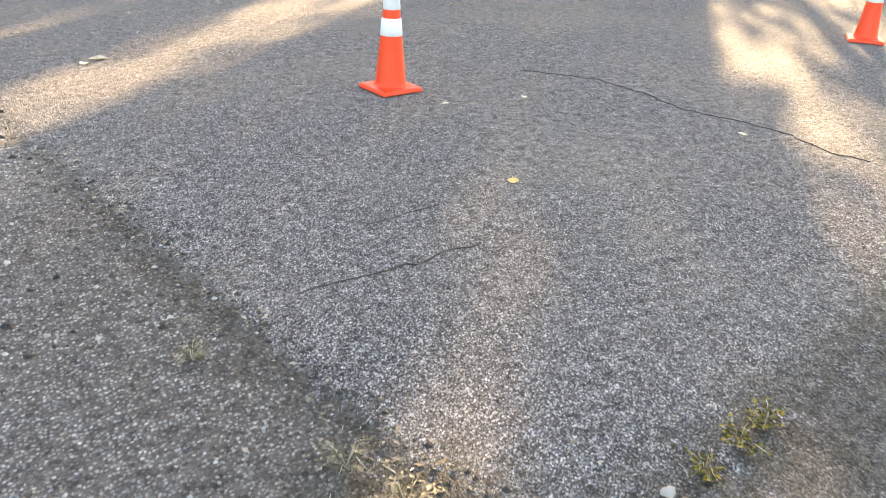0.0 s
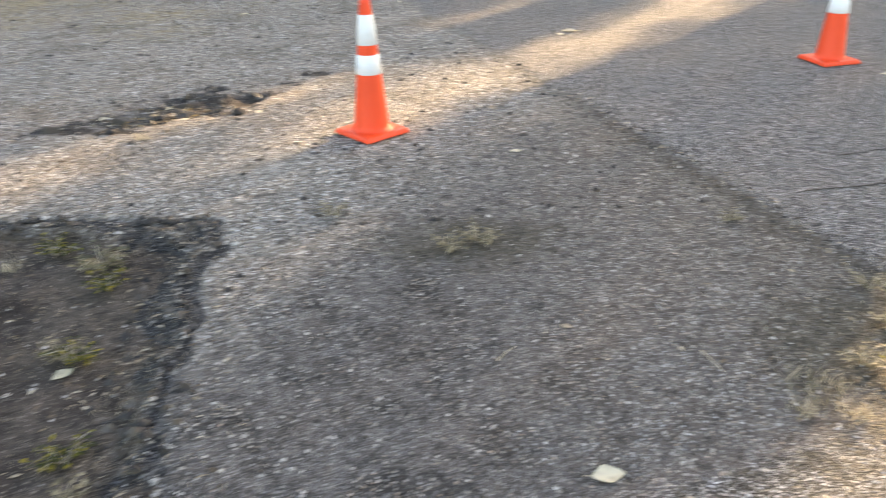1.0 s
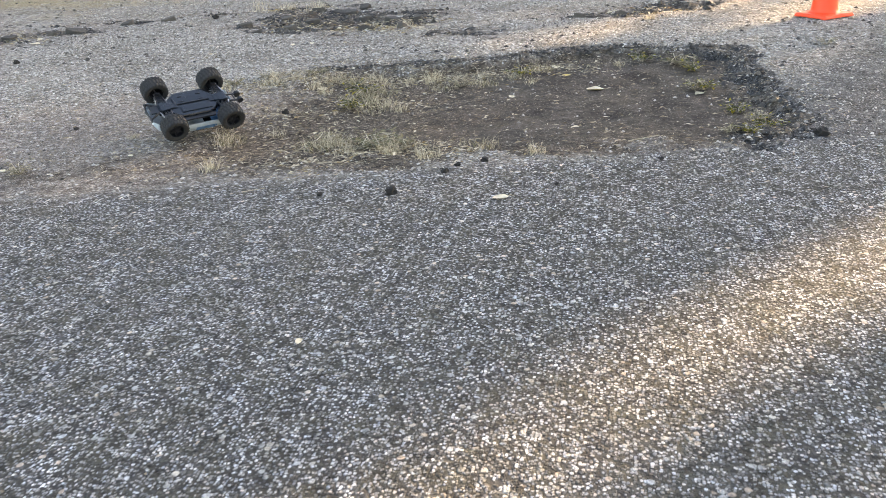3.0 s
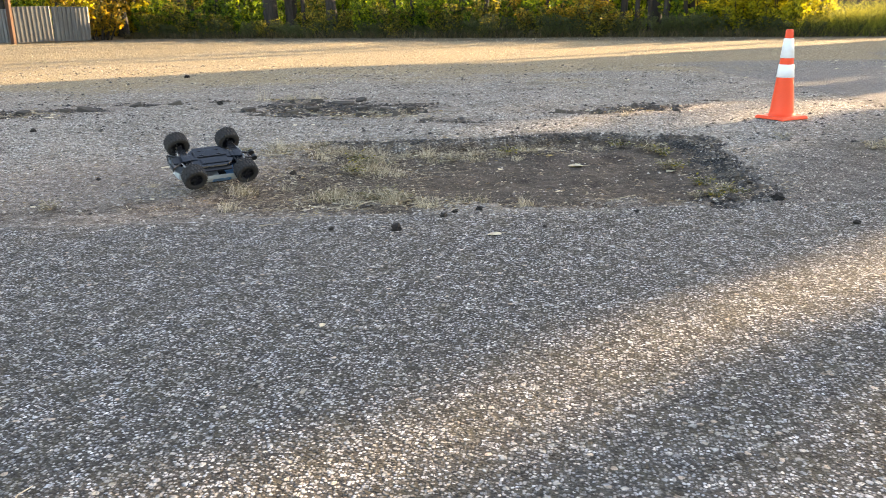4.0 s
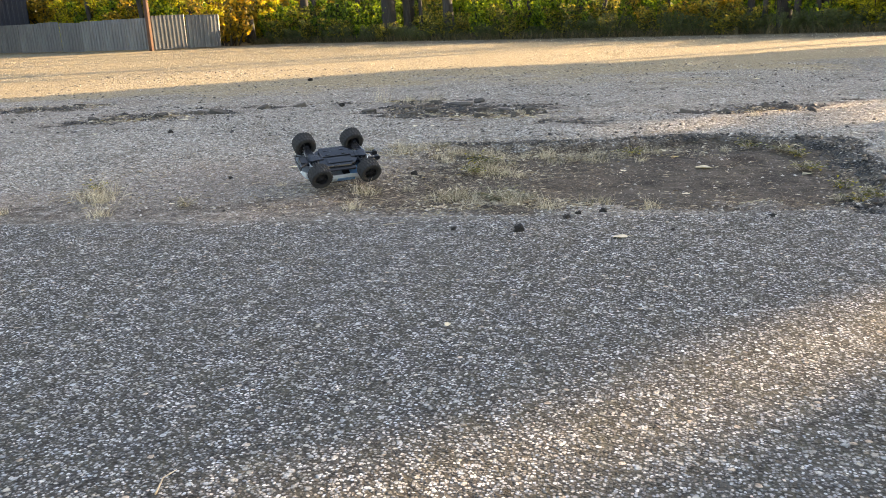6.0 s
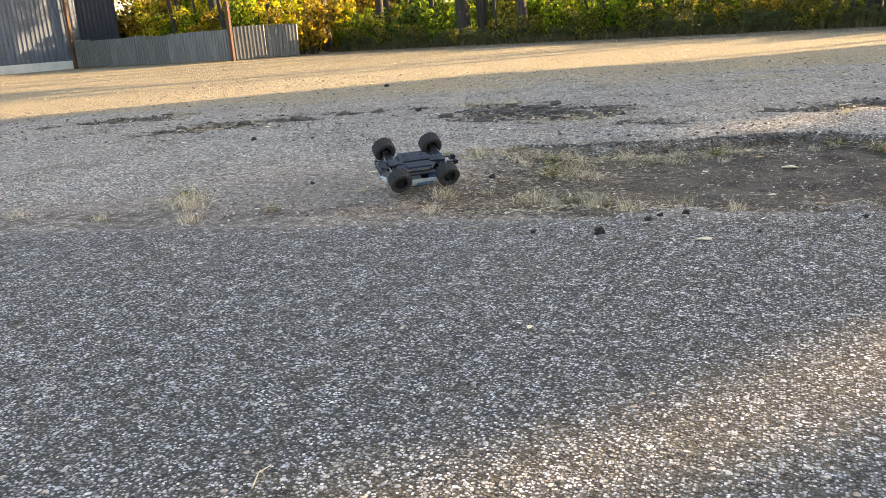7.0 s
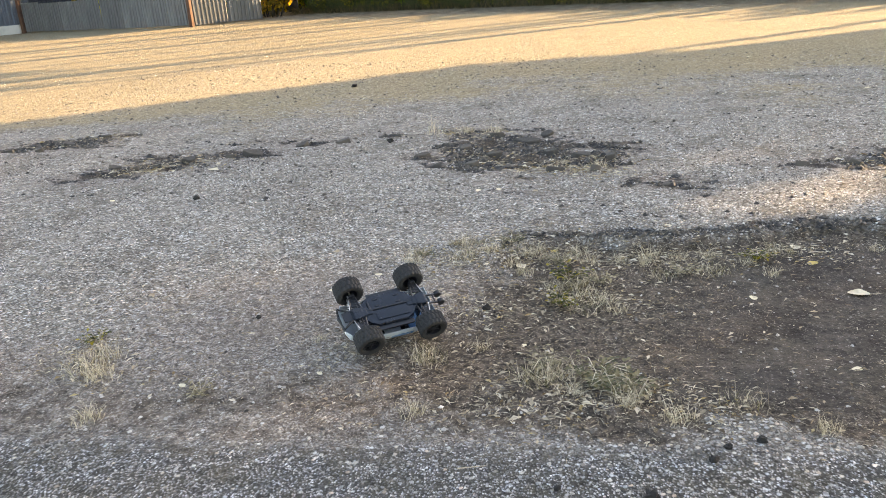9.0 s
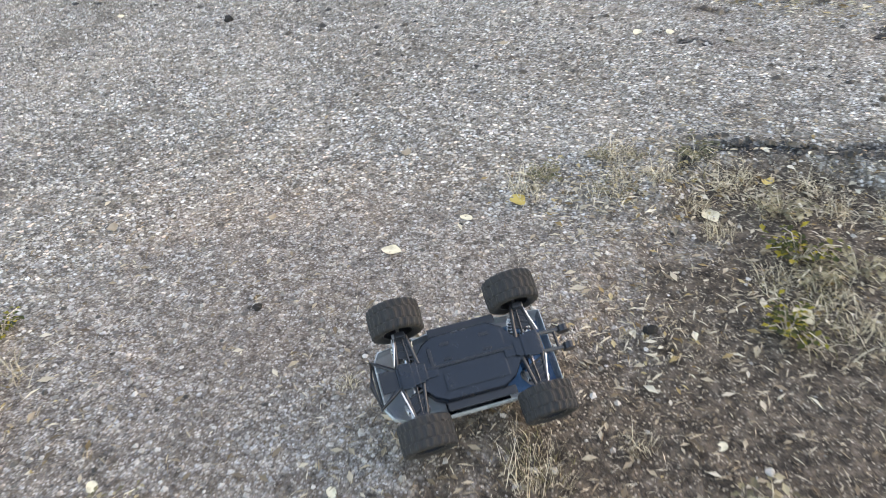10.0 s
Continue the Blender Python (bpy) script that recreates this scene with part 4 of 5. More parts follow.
# a low front row, then ever taller ones behind it
for i in range(30):
    x = -18.2 + 24.6 * i / 29 + rng.normal() * 0.25
    if -13.2 < x < -8.9 or 0.9 < x < 2.4:
        continue
    put_bush(wood_kind(x, i), x, edge_y(x) + 0.9 + rng.random() * 0.8, 0.62 + 0.34 * rng.random())
for i in range(22):
    x = -26.5 + 33.0 * i / 21 + rng.normal() * 0.3
    y = edge_y(x) + 3.0 + rng.random() * 1.2
    put_bush(wood_kind(x, i + 1), x, max(y, 29.2) if x < -18.0 else y, 0.82 + 0.22 * rng.random())
for i in range(20):
    x = -23.0 + 29.5 * i / 19 + rng.normal() * 0.4
    put_bush(wood_kind(x, i + 2), x, edge_y(x) + 6.3 + rng.random() * 1.5, 1.1 + 0.25 * rng.random())
for i in range(16):
    x = -24.0 + 30.0 * i / 15 + rng.normal() * 0.4
    put_bush((0, 1, 0, 5)[i % 4], x, edge_y(x) + 10.5 + rng.random() * 1.5, 1.55 + 0.3 * rng.random())
for i in range(8):
    x = -27.6 + 8.4 * i / 7 + rng.normal() * 0.2
    put_bush((2, 5, 2, 4)[i % 4], x, 28.9 + rng.random() * 1.2, 1.0 + 0.35 * rng.random())
for i in range(13):
    put_bush((2, 5, 2, 4, 1)[i % 5], -30.2 + 0.5 * i + 0.2 * rng.normal(), 31.2 - 0.1 * i + 1.4 * rng.random() + 1.6 * (i % 2), 1.15 + 0.3 * rng.random())
for x, y, grow in ((-29.5, 30.9, 1.7), (-30.7, 31.9, 1.8), (-30.1, 33.3, 1.9), (-32.2, 34.0, 2.0), (-28.3, 29.6, 1.2), (-28.9, 30.8, 1.3), (-29.2, 32.6, 1.6), (-27.5, 33.6, 1.8), (-25.6, 34.2, 1.8), (-23.8, 34.6, 1.8), (-22.0, 35.0, 1.8), (-30.5, 35.5, 1.9), (-28.4, 36.6, 2.0), (-26.0, 37.2, 2.0), (-23.4, 37.8, 2.0), (-20.8, 37.6, 1.9)):
    put_bush((2, 5, 4)[int(x * 10) % 3], x, y, grow)
for x, y, grow in ((4.7, 24.9, 0.9), (5.7, 24.7, 1.0), (6.5, 24.9, 0.8)):
    put_bush(2, x, y, grow)
# low bushes whose dark leaf colour paints a shaded foot under wood and grass
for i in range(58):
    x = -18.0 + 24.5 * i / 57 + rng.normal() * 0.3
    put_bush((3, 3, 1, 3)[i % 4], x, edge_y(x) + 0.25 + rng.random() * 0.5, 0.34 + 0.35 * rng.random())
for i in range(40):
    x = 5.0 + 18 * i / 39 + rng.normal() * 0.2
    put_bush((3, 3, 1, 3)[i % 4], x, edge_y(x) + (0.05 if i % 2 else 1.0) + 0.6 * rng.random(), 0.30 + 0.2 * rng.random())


def blades(soup, rng, n, place, height, width, lean=0.35):
    """Bent blades of grass; place() gives x, y, z."""
    for _ in range(n):
        x, y, z = place()
        h = height * (0.5 + 0.8 * rng.random())
        a = rng.random() * 6.283
        dx, dy = math.cos(a), math.sin(a)
        l = lean * h * (0.3 + rng.random())
        b = rng.random() * 6.283
        wx, wy = math.cos(b) * width / 2, math.sin(b) * width / 2
        pts = [(x - wx, y - wy, z), (x + wx, y + wy, z), (x + dx * l * 0.35 + wx * 0.7, y + dy * l * 0.35 + wy * 0.7, z + h * 0.6),
               (x + dx * l * 0.35 - wx * 0.7, y + dy * l * 0.35 - wy * 0.7, z + h * 0.6), (x + dx * l, y + dy * l, z + h)]
        soup.add(pts, [(0, 1, 2, 3), (3, 2, 4)])


reeds = Soup()


def reed_place():
    x = 5.8 + 18 * rng.random()
    return x, edge_y(x) + 0.1 + 2.6 * rng.random() ** 1.2, -0.02


blades(reeds, rng, 30000, reed_place, 0.6, 0.014, 0.9)
for _ in range(60):
    cx = 5.8 + 18 * rng.random()
    cy = edge_y(cx) + 0.4 + 2.2 * rng.random()
    blades(reeds, rng, 220, lambda: (cx + 0.3 * rng.normal(), cy + 0.3 * rng.normal(), -0.02), 0.7 + 0.35 * rng.random(), 0.016, 1.1)
tagged(part("tall_grass", reeds, REED), "tall yellow-green grass and weeds at the lot edge", "grass", kind="stuff")

# dry stems and low weeds along the wood's foot, coloured dark for its shade
stems = Soup()


def foot_place():
    x = -19.0 + 43 * rng.random()
    return x, edge_y(x) - 0.15 + 1.3 * rng.random() ** 1.3, -0.02


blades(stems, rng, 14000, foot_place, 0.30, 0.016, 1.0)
tagged(part("undergrowth", stems, UNDERGROWTH), "dry stems and weeds along the wood's foot, shade in their colour", "undergrowth", kind="stuff")

# low earth bank behind the tall grass, its shade put into the colour
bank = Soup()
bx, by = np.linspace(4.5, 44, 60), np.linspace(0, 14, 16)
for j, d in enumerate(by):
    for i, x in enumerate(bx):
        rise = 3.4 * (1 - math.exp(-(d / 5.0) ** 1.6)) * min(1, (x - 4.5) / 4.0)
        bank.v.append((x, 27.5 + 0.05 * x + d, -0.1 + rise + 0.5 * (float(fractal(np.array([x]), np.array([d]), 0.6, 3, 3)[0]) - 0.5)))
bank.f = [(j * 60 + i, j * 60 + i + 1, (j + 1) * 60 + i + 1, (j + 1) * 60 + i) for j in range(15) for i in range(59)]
tagged(part("earth_bank", bank, BANK, smooth=True), "earth bank behind the tall grass, shade put into its colour", "bank", kind="structure")


# ---- shed and sheet-metal fence ----
def ribbed(length, height, pitch=0.2, depth=0.03, thick=0.004):
    """Ribbed sheet along x, standing on z = 0, with a real thickness."""
    soup = Soup()
    line, x = [], 0.0
    while x < length:
        for dx, d in ((0.0, 0.0), (pitch * 0.4, 0.0), (pitch * 0.5, -depth), (pitch * 0.9, -depth)):
            if x + dx < length:
                line.append((x + dx, d))
        x += pitch
    line.append((length, 0.0))
    n = len(line)
    for y_off in (0.0, thick):
        for z in (0.0, height):
            soup.v.extend((px, py + y_off, z) for px, py in line)
    for i in range(n - 1):
        soup.f += [(i, i + 1, n + i + 1, n + i), (2 * n + i + 1, 2 * n + i, 3 * n + i, 3 * n + i + 1), (n + i, n + i + 1, 3 * n + i + 1, 3 * n + i)]
    return soup


def along(a, b, z=0.0):
    d = Vector((b[0] - a[0], b[1] - a[1], 0))
    return pose(a[0], a[1], z, 0, 0, math.degrees(math.atan2(d.y, d.x))), d.length


fence_a, fence_b, fence_c = (-30.05, 26.36), (-20.3, 25.0), (-18.85, 27.47)
fence = empty("sheet_metal_fence")
tagged(fence, "low weathered grey sheet-metal fence with rusty posts", "fence")
for a, b, h in ((fence_a, fence_b, 1.15), (fence_b, fence_c, 1.28)):
    m, length = along(a, b, 0.04)
    count = max(1, round(length / 1.25))
    for i in range(count):
        panel = part("sheet_panel", ribbed(length / count - 0.01, h * (0.97 + 0.05 * rng.random()), 0.16, 0.035), SHEET_GREY, fence)
        panel.matrix_basis = m @ pose(i * length / count, 0, 0, 0, 0.6 * rng.normal(), 0)
for (x, y), h in ((fence_a, 4.0), (fence_b, 2.3)):
    bm = bmesh.new()
    box(bm, (0.14, 0.14, h), pose(x, y - 0.1, h / 2 - 0.05), 0.012)
    part("post", bm, RUST, fence, "dark rusty steel post")

shed = empty("metal_shed")
tagged(shed, "tall faded blue-grey sheet-metal shed on whitewashed footing", "shed")
corner_a, corner_b, corner_n, corner_c, corner_d = (-30.25, 26.43), (-35.2, 10.8), (-31.2, 27.9), (-30.2, 29.4), (-36.5, 33.6)
m, length = along(corner_b, corner_a, 0.35)
count = 9
for i in range(count):
    ob = part("wall_sheet", ribbed(length / count - 0.008, 4.4, 0.2, 0.035), SHEET_BLUE, shed)
    ob.matrix_basis = m @ pose(i * length / count, 0, 0)
m2, length2 = along(corner_n, corner_c, 0.05)
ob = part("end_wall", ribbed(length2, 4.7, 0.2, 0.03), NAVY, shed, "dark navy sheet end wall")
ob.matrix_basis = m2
bm = bmesh.new()
box(bm, (length, 0.25, 0.42), m @ pose(length / 2, 0.06, -0.2), 0.02)
part("footing", bm, CONCRETE, shed, "whitewashed concrete footing")
m3, length3 = along(corner_c, corner_d, 0.05)
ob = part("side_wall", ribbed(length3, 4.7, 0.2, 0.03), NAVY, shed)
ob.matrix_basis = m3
corner_e = (-48.0, 18.0)
roof_soup = Soup()
eaves = [(x, y) for x, y in (corner_b, corner_a, corner_n, corner_c, corner_d, corner_e)]
roof_soup.add([(x, y, 4.78) for x, y in eaves] + [(x, y, 4.92) for x, y in eaves], [(5, 4, 3, 2, 1, 0), (6, 7, 8, 9, 10, 11)] + [(i, (i + 1) % 6, 6 + (i + 1) % 6, 6 + i) for i in range(6)])
part("roof", roof_soup, ROOF, shed)
for a, b in ((corner_d, corner_e), (corner_e, corner_b), (corner_a, corner_n)):
    mb, lb = along(a, b, 0.05)
    ob = part("back_wall", ribbed(lb, 4.7, 0.2, 0.03), SHEET_BLUE, shed)
    ob.matrix_basis = mb


# ---- tall trees towards the sun, which shade the lot ----
TOWARD = -SUN_WAY
ACROSS = Vector((TOWARD.y, -TOWARD.x, 0))


def sunlit(u, s):
    """How open the crowns are, by the place on the ground that the light reaches: u across the light, s towards the sun."""
    slide = np.clip((s - 1.6) / 2.4, 0, 1)
    slide = 0.37 * slide * slide * (3 - 2 * slide)
    narrow = 0.21 - 0.04 * np.clip((s - 2) / 2, 0, 1)
    wide = 0.42 * np.clip(1 - np.abs(s - 2.7) / 0.9, 0, 1)
    gap = np.where((np.abs(u - slide - wide * 0.8) < narrow + wide) & (s < 5.9), np.interp(s, [1.6, 2.4, 3.4, 4.2, 5.9], [0.84, 0.90, 0.92, 0.83, 0.70]), 0.0)
    gap = np.maximum(gap, np.where((np.abs(u - 0.77 - slide) < 0.22) & (s < 4.9), 0.88, 0.0))
    near = np.interp(s, [2.4, 4.5, 6.5, 8, 12], [-3.4, -2.36, -2.2, -2.0, -1.9])
    away = np.interp(s, [2.4, 4.2, 5.5, 6.7, 9.2, 14], [-3.75, -3.75, -3.5, -2.95, -3.0, -3.1])
    gap = np.maximum(gap, np.where((u > away) & (u < near) & (s > 2.6), np.interp(s, [2.6, 4.5, 7], [0.80, 0.87, 0.90]), 0.0))
    gap = np.maximum(gap, np.where((np.abs(u + 3.95) < 0.13) & (s > 7), 0.7, 0.0))
    mottled = 0.64 + 0.9 * (fractal(u * 1.3 + 40, s * 0.5 + 40, 1.0, 3, 5) - 0.4)
    gap = np.maximum(gap, np.where((u > np.where(s > 8.8, 1.2, 1.5)) & (s > 6.3), np.clip(mottled, 0, 0.9), 0.0))
    return np.where(u < np.interp(s, [5, 8, 15, 25], [-11.7, -10.0, -9.2, -8.8]), 1.0, gap)


def poplar(seed, u, s, height, width, label, low=0.4):
    """A tall narrow tree whose crown thins out where the light comes through."""
    rng2 = np.random.default_rng(seed)
    thing = empty("poplar_tree", Matrix.Translation(ACROSS * u + TOWARD * s))
    tagged(thing, label, "tree", "poplars that shade the lot")
    wood = Soup()
    limb(wood, [(0, 0, -0.2), (0.05, 0.03, height * 0.4), (0, 0, height * 0.97)], 0.2, 0.03, 9)
    r = width * 0.5
    for i in range(60):
        z = low + 0.2 + (height - low - 0.7) * (i + 0.5) / 60
        ang = i * 2.4
        top = min(1.0, (height - z) / 2.0)
        limb(wood, [(0, 0, max(0.1, z - 0.5)), (math.cos(ang) * r * 0.6 * top, math.sin(ang) * r * 0.6 * top, z)], 0.024, 0.006, 4)
    part("trunk", wood, BARK, thing, smooth=True)
    leaves = int(470 * width * height)
    ang, z = rng2.random(leaves) * 6.283, low + (height - low - 0.1) * rng2.random(leaves)
    reach = r * rng2.random(leaves) ** 0.42 * np.minimum(1, (height - z) / 2.0 + 0.1) * (0.96 + 0.08 * rng2.random(leaves))
    x, y = np.cos(ang) * reach, np.sin(ang) * reach
    along_light = x * TOWARD.x + y * TOWARD.y + s - z / math.tan(SUN_EL)
    keep = rng2.random(leaves) > sunlit(x * ACROSS.x + y * ACROSS.y + u, along_light)
    crown = Soup()
    leaf_soup(crown, rng2, np.stack([x, y, z, np.full(leaves, 0.02)], 1)[keep], int(keep.sum()), 0.21)
    part("crown", crown, LEAF_OLIVE, thing)
    return thing


for seed, u, width, s, height in ((21, -10.5, 2.8, 33, 14.0), (22, -8.4, 2.8, 35, 14.2), (23, -6.5, 2.8, 33, 15.2), (24, -4.9, 4.6, 34.5, 14.6), (25, -1.15, 4.6, 33.5, 14.6),
                                  (26, 2.2, 3.5, 34.5, 15.4), (27, 4.6, 3.0, 33, 14.5), (28, 7.0, 3.2, 35, 15.0), (29, 9.4, 3.2, 33, 14.0), (30, 11.8, 3.2, 34, 14.6)):
    poplar(seed, u, s, height, width, "tall narrow poplar with dense olive leaves")


# ---- weeds, leaves, stones and rubble on the ground ----
litter_rng = np.random.default_rng(77)


def tuft(seed, mats, count, height, spread_r, label, name="grass_tuft"):
    """A tuft of bent blades at the origin."""
    r = np.random.default_rng(seed)
    thing = empty(name)
    tagged(thing, label, "grass tuft", "tufts on the lot")
    for mat, share, part_name in mats:
        soup = Soup()

        def place():
            a, d = r.random() * 6.283, spread_r * math.sqrt(r.random())
            return math.cos(a) * d, math.sin(a) * d, -0.012

        blades(soup, r, int(count * share), place, height, 0.0028, 1.0)
        part(part_name, soup, mat, thing)
    return thing


def weed(seed, mat, count, spread_r, size, label):
    """A flat weed of small leaves lying close to the ground."""
    r = np.random.default_rng(seed)
    thing = empty("low_weed")
    tagged(thing, label, "weed", "weeds on the lot")
    stems, soup = Soup(), Soup()
    for _ in range(count // 7):
        a, reach = r.random() * 6.283, spread_r * (0.3 + 0.7 * r.random())
        tip = Vector((math.cos(a) * reach, math.sin(a) * reach, 0.012 + 0.03 * r.random()))
        limb(stems, [(0, 0, -0.005), (tip.x * 0.5, tip.y * 0.5, tip.z * 1.3), tip], 0.0018, 0.0008, 4)
        for k in range(7):
            f = 0.25 + 0.75 * (k + r.random()) / 7
            q = Vector((tip.x * f, tip.y * f, 0.006 + tip.z * f + 0.01 * r.random()))
            b = a + (1.1 if k % 2 else -1.1) + 0.4 * r.normal()
            d = Vector((math.cos(b), math.sin(b), 0.25 * r.normal())) * size * (0.6 + 0.7 * r.random())
            w = Vector((-d.y, d.x, 0)) * 0.32
            soup.add([q, q + d * 0.5 + w + Vector((0, 0, 0.002)), q + d, q + d * 0.5 - w + Vector((0, 0, 0.002))], [(0, 1, 2, 3)])
    part("stem", stems, STRAW, thing)
    part("foliage", soup, mat, thing)
    return thing


def fallen_leaf(seed, mat, length, label):
    """A curled fallen leaf with a stalk."""
    r = np.random.default_rng(seed)
    thing = empty("fallen_leaf")
    tagged(thing, label, "leaf", "fallen leaves on the lot")
    soup, rows, cols = Soup(), 9, 5
    curl, twist = 0.25 + 0.5 * r.random(), 0.4 * r.normal()
    grid = []
    for i in range(rows):
        t = i / (rows - 1)
        half = 0.36 * length * math.sin(math.pi * min(1, t * 0.94 + 0.05)) ** 0.75 * (1 + 0.12 * math.sin(9 * t + seed))
        for j in range(cols):
            v = 2 * j / (cols - 1) - 1
            grid.append(((t - 0.5) * length, v * half, 0.004 + curl * length * (0.35 * v * v * (half / length) + 0.16 * (t - 0.45) ** 2) + twist * v * half * (t - 0.5)))
    low = min(g[2] for g in grid)
    grid = [(x, y, z - low + 0.002) for x, y, z in grid]
    under_leaf = [(x, y, z - 0.0008) for x, y, z in grid]
    faces = [(i * cols + j, i * cols + j + 1, (i + 1) * cols + j + 1, (i + 1) * cols + j) for i in range(rows - 1) for j in range(cols - 1)]
    soup.add(grid + under_leaf, faces + [tuple(45 + k for k in reversed(f)) for f in faces])
    part("blade", soup, mat, thing, smooth=True)
    stalk = Soup()
    limb(stalk, [(-0.5 * length, 0, 0.004), (-0.66 * length, 0.03 * length, 0.007), (-0.85 * length, 0.09 * length, 0.004)], 0.0012, 0.0007, 4)
    part("stalk", stalk, STRAW, thing)
    return thing


def lump(seed, size, flat=0.7):
    """A rough lump of soil or stone."""
    bm = bmesh.new()
    bmesh.ops.create_icosphere(bm, subdivisions=2, radius=1.0)
    for v in bm.verts:
        d = v.co.normalized()
        k = 0.72 + 0.5 * noise.noise(d * 1.7 + Vector((seed * 3.1, 0, 0))) + 0.25 * noise.noise(d * 4.3 + Vector((0, seed * 1.7, 0)))
        v.co = d * k * size * 0.5
        v.co.z = max(v.co.z, -0.32 * size) * flat
    return bm


def put(thing, x, y, turn=None, scale=1.0, sink=0.0):
    thing.matrix_basis = pose(x, y, high(x, y) - sink, 0, 0, litter_rng.random() * 360 if turn is None else turn)
    thing.scale = (scale, scale, scale * (0.85 + 0.3 * litter_rng.random()))
    return thing


class Stock:
    """Hands out a first thing and then copies of it."""

    def __init__(self, things):
        self.things, self.used = things, [False] * len(things)

    def take(self, k):
        if self.used[k]:
            return copy_thing(self.things[k], Matrix.Identity(4))
        self.used[k] = True
        return self.things[k]


TUFTS = Stock([
    tuft(1, [(STRAW, 1.0, "dry_grass")], 60, 0.065, 0.05, "dry straw-coloured grass tuft on worn ground"),
    tuft(2, [(STRAW, 0.75, "dry_grass"), (WEED, 0.35, "green_grass")], 85, 0.06, 0.09, "half-dry grass tuft with green blades"),
    tuft(3, [(STRAW, 1.0, "dry_grass")], 34, 0.13, 0.08, "sparse tall dry grass stalks"),
])
WEEDS = Stock([
    weed(5, WEED, 150, 0.11, 0.022, "low green weed spreading over dirt"),
    weed(6, LEAF_OLIVE, 120, 0.10, 0.020, "low yellowish weed spreading over dirt"),
    weed(7, DRY_WEED, 90, 0.09, 0.020, "low pale dried weed with withered leaves"),
])
LEAVES = Stock([
    fallen_leaf(1, PALE_LEAF, 0.055, "pale dry fallen leaf lying on the ground"),
    fallen_leaf(2, YELLOW_LEAF, 0.065, "curled yellow fallen leaf lying on the ground"),
    fallen_leaf(3, LITTER, 0.05, "brown dry fallen leaf lying on the ground"),
    fallen_leaf(4, PALE_LEAF, 0.075, "large pale fallen leaf lying on the ground"),
])
for kind, x, y, s in (
        (0, -2.12, 3.36, 0.9), (1, -3.28, 1.61, 1.3), (0, -3.2, 1.52, 1.3), (2, -3.1, 1.50, 0.9), (2, -3.22, 1.66, 1.0), (0, -3.15, 1.55, 1.0), (0, -2.92, 1.22, 1.2), (1, -1.87, 2.05, 0.8), (2, -1.83, 1.98, 0.8), (2, -2.36, 3.10, 0.8),
        (0, -2.30, 3.04, 1.0), (1, -1.43, 2.89, 1.3), (0, -1.35, 2.95, 1.1), (1, -1.88, 3.40, 1.1), (0, -1.72, 3.45, 1.0), (0, -2.37, 2.06, 0.6), (1, -1.35, 2.00, 1.1),
        (0, -1.66, 2.21, 0.8), (0, -0.98, 1.85, 0.9), (2, -3.48, 6.42, 1.3), (2, -2.94, 6.5, 1.2), (0, -3.2, 6.5, 1.4), (0, -2.9, 6.55, 1.3), (0, -1.71, 1.56, 1.0), (1, -1.36, 1.96, 1.1), (0, -0.98, 1.86, 1.1),
        (0, -0.78, 1.77, 1.2), (1, -1.32, 2.76, 1.2), (0, -1.81, 3.20, 1.0), (0, -0.47, 3.35, 0.8), (1, -2.07, 3.16, 1.0), (1, -1.26, 2.08, 1.0), (1, -0.58, 1.95, 1.0),
        (0, -0.31, 1.80, 0.8), (1, -1.82, 2.03, 0.9), (0, 2.63, 2.48, 0.8), (0, 2.76, 2.44, 0.9), (1, 2.72, 2.56, 1.0), (0, -0.60, 3.50, 0.9), (1, -0.75, 3.36, 1.0),
        (1, -0.44, 3.70, 1.0), (0, 0.05, 3.85, 0.8), (0, -1.1, 3.40, 1.0), (1, -1.0, 3.25, 0.9), (0, -1.95, 3.3, 1.0), (0, -1.75, 3.38, 1.2), (0, -1.4, 3.36, 1.2), (0, -1.1, 3.48, 1.1), (0, -0.8, 3.58, 1.0), (0, -1.25, 2.85, 1.2), (0, -1.5, 2.95, 1.1), (0, -1.7, 3.1, 1.0), (0, -2.05, 3.25, 1.0), (2, -2.15, 3.4, 0.7), (2, -1.3, 2.0, 0.8), (0, -1.2, 1.9, 1.1), (0, -1.5, 3.5, 1.1), (0, -1.25, 3.42, 0.9), (0, -0.95, 3.52, 0.9), (1, -1.6, 3.3, 0.8), (0, -1.15, 2.75, 1.0), (0, -4.1, 1.2, 1.0), (0, -3.5, 1.2, 0.8), (0, -1.7, 5.3, 1.1), (0, -2.0, 5.4, 1.1), (0, 0.3, 5.2, 0.9)):
    put(TUFTS.take(kind), x, y, None, s)
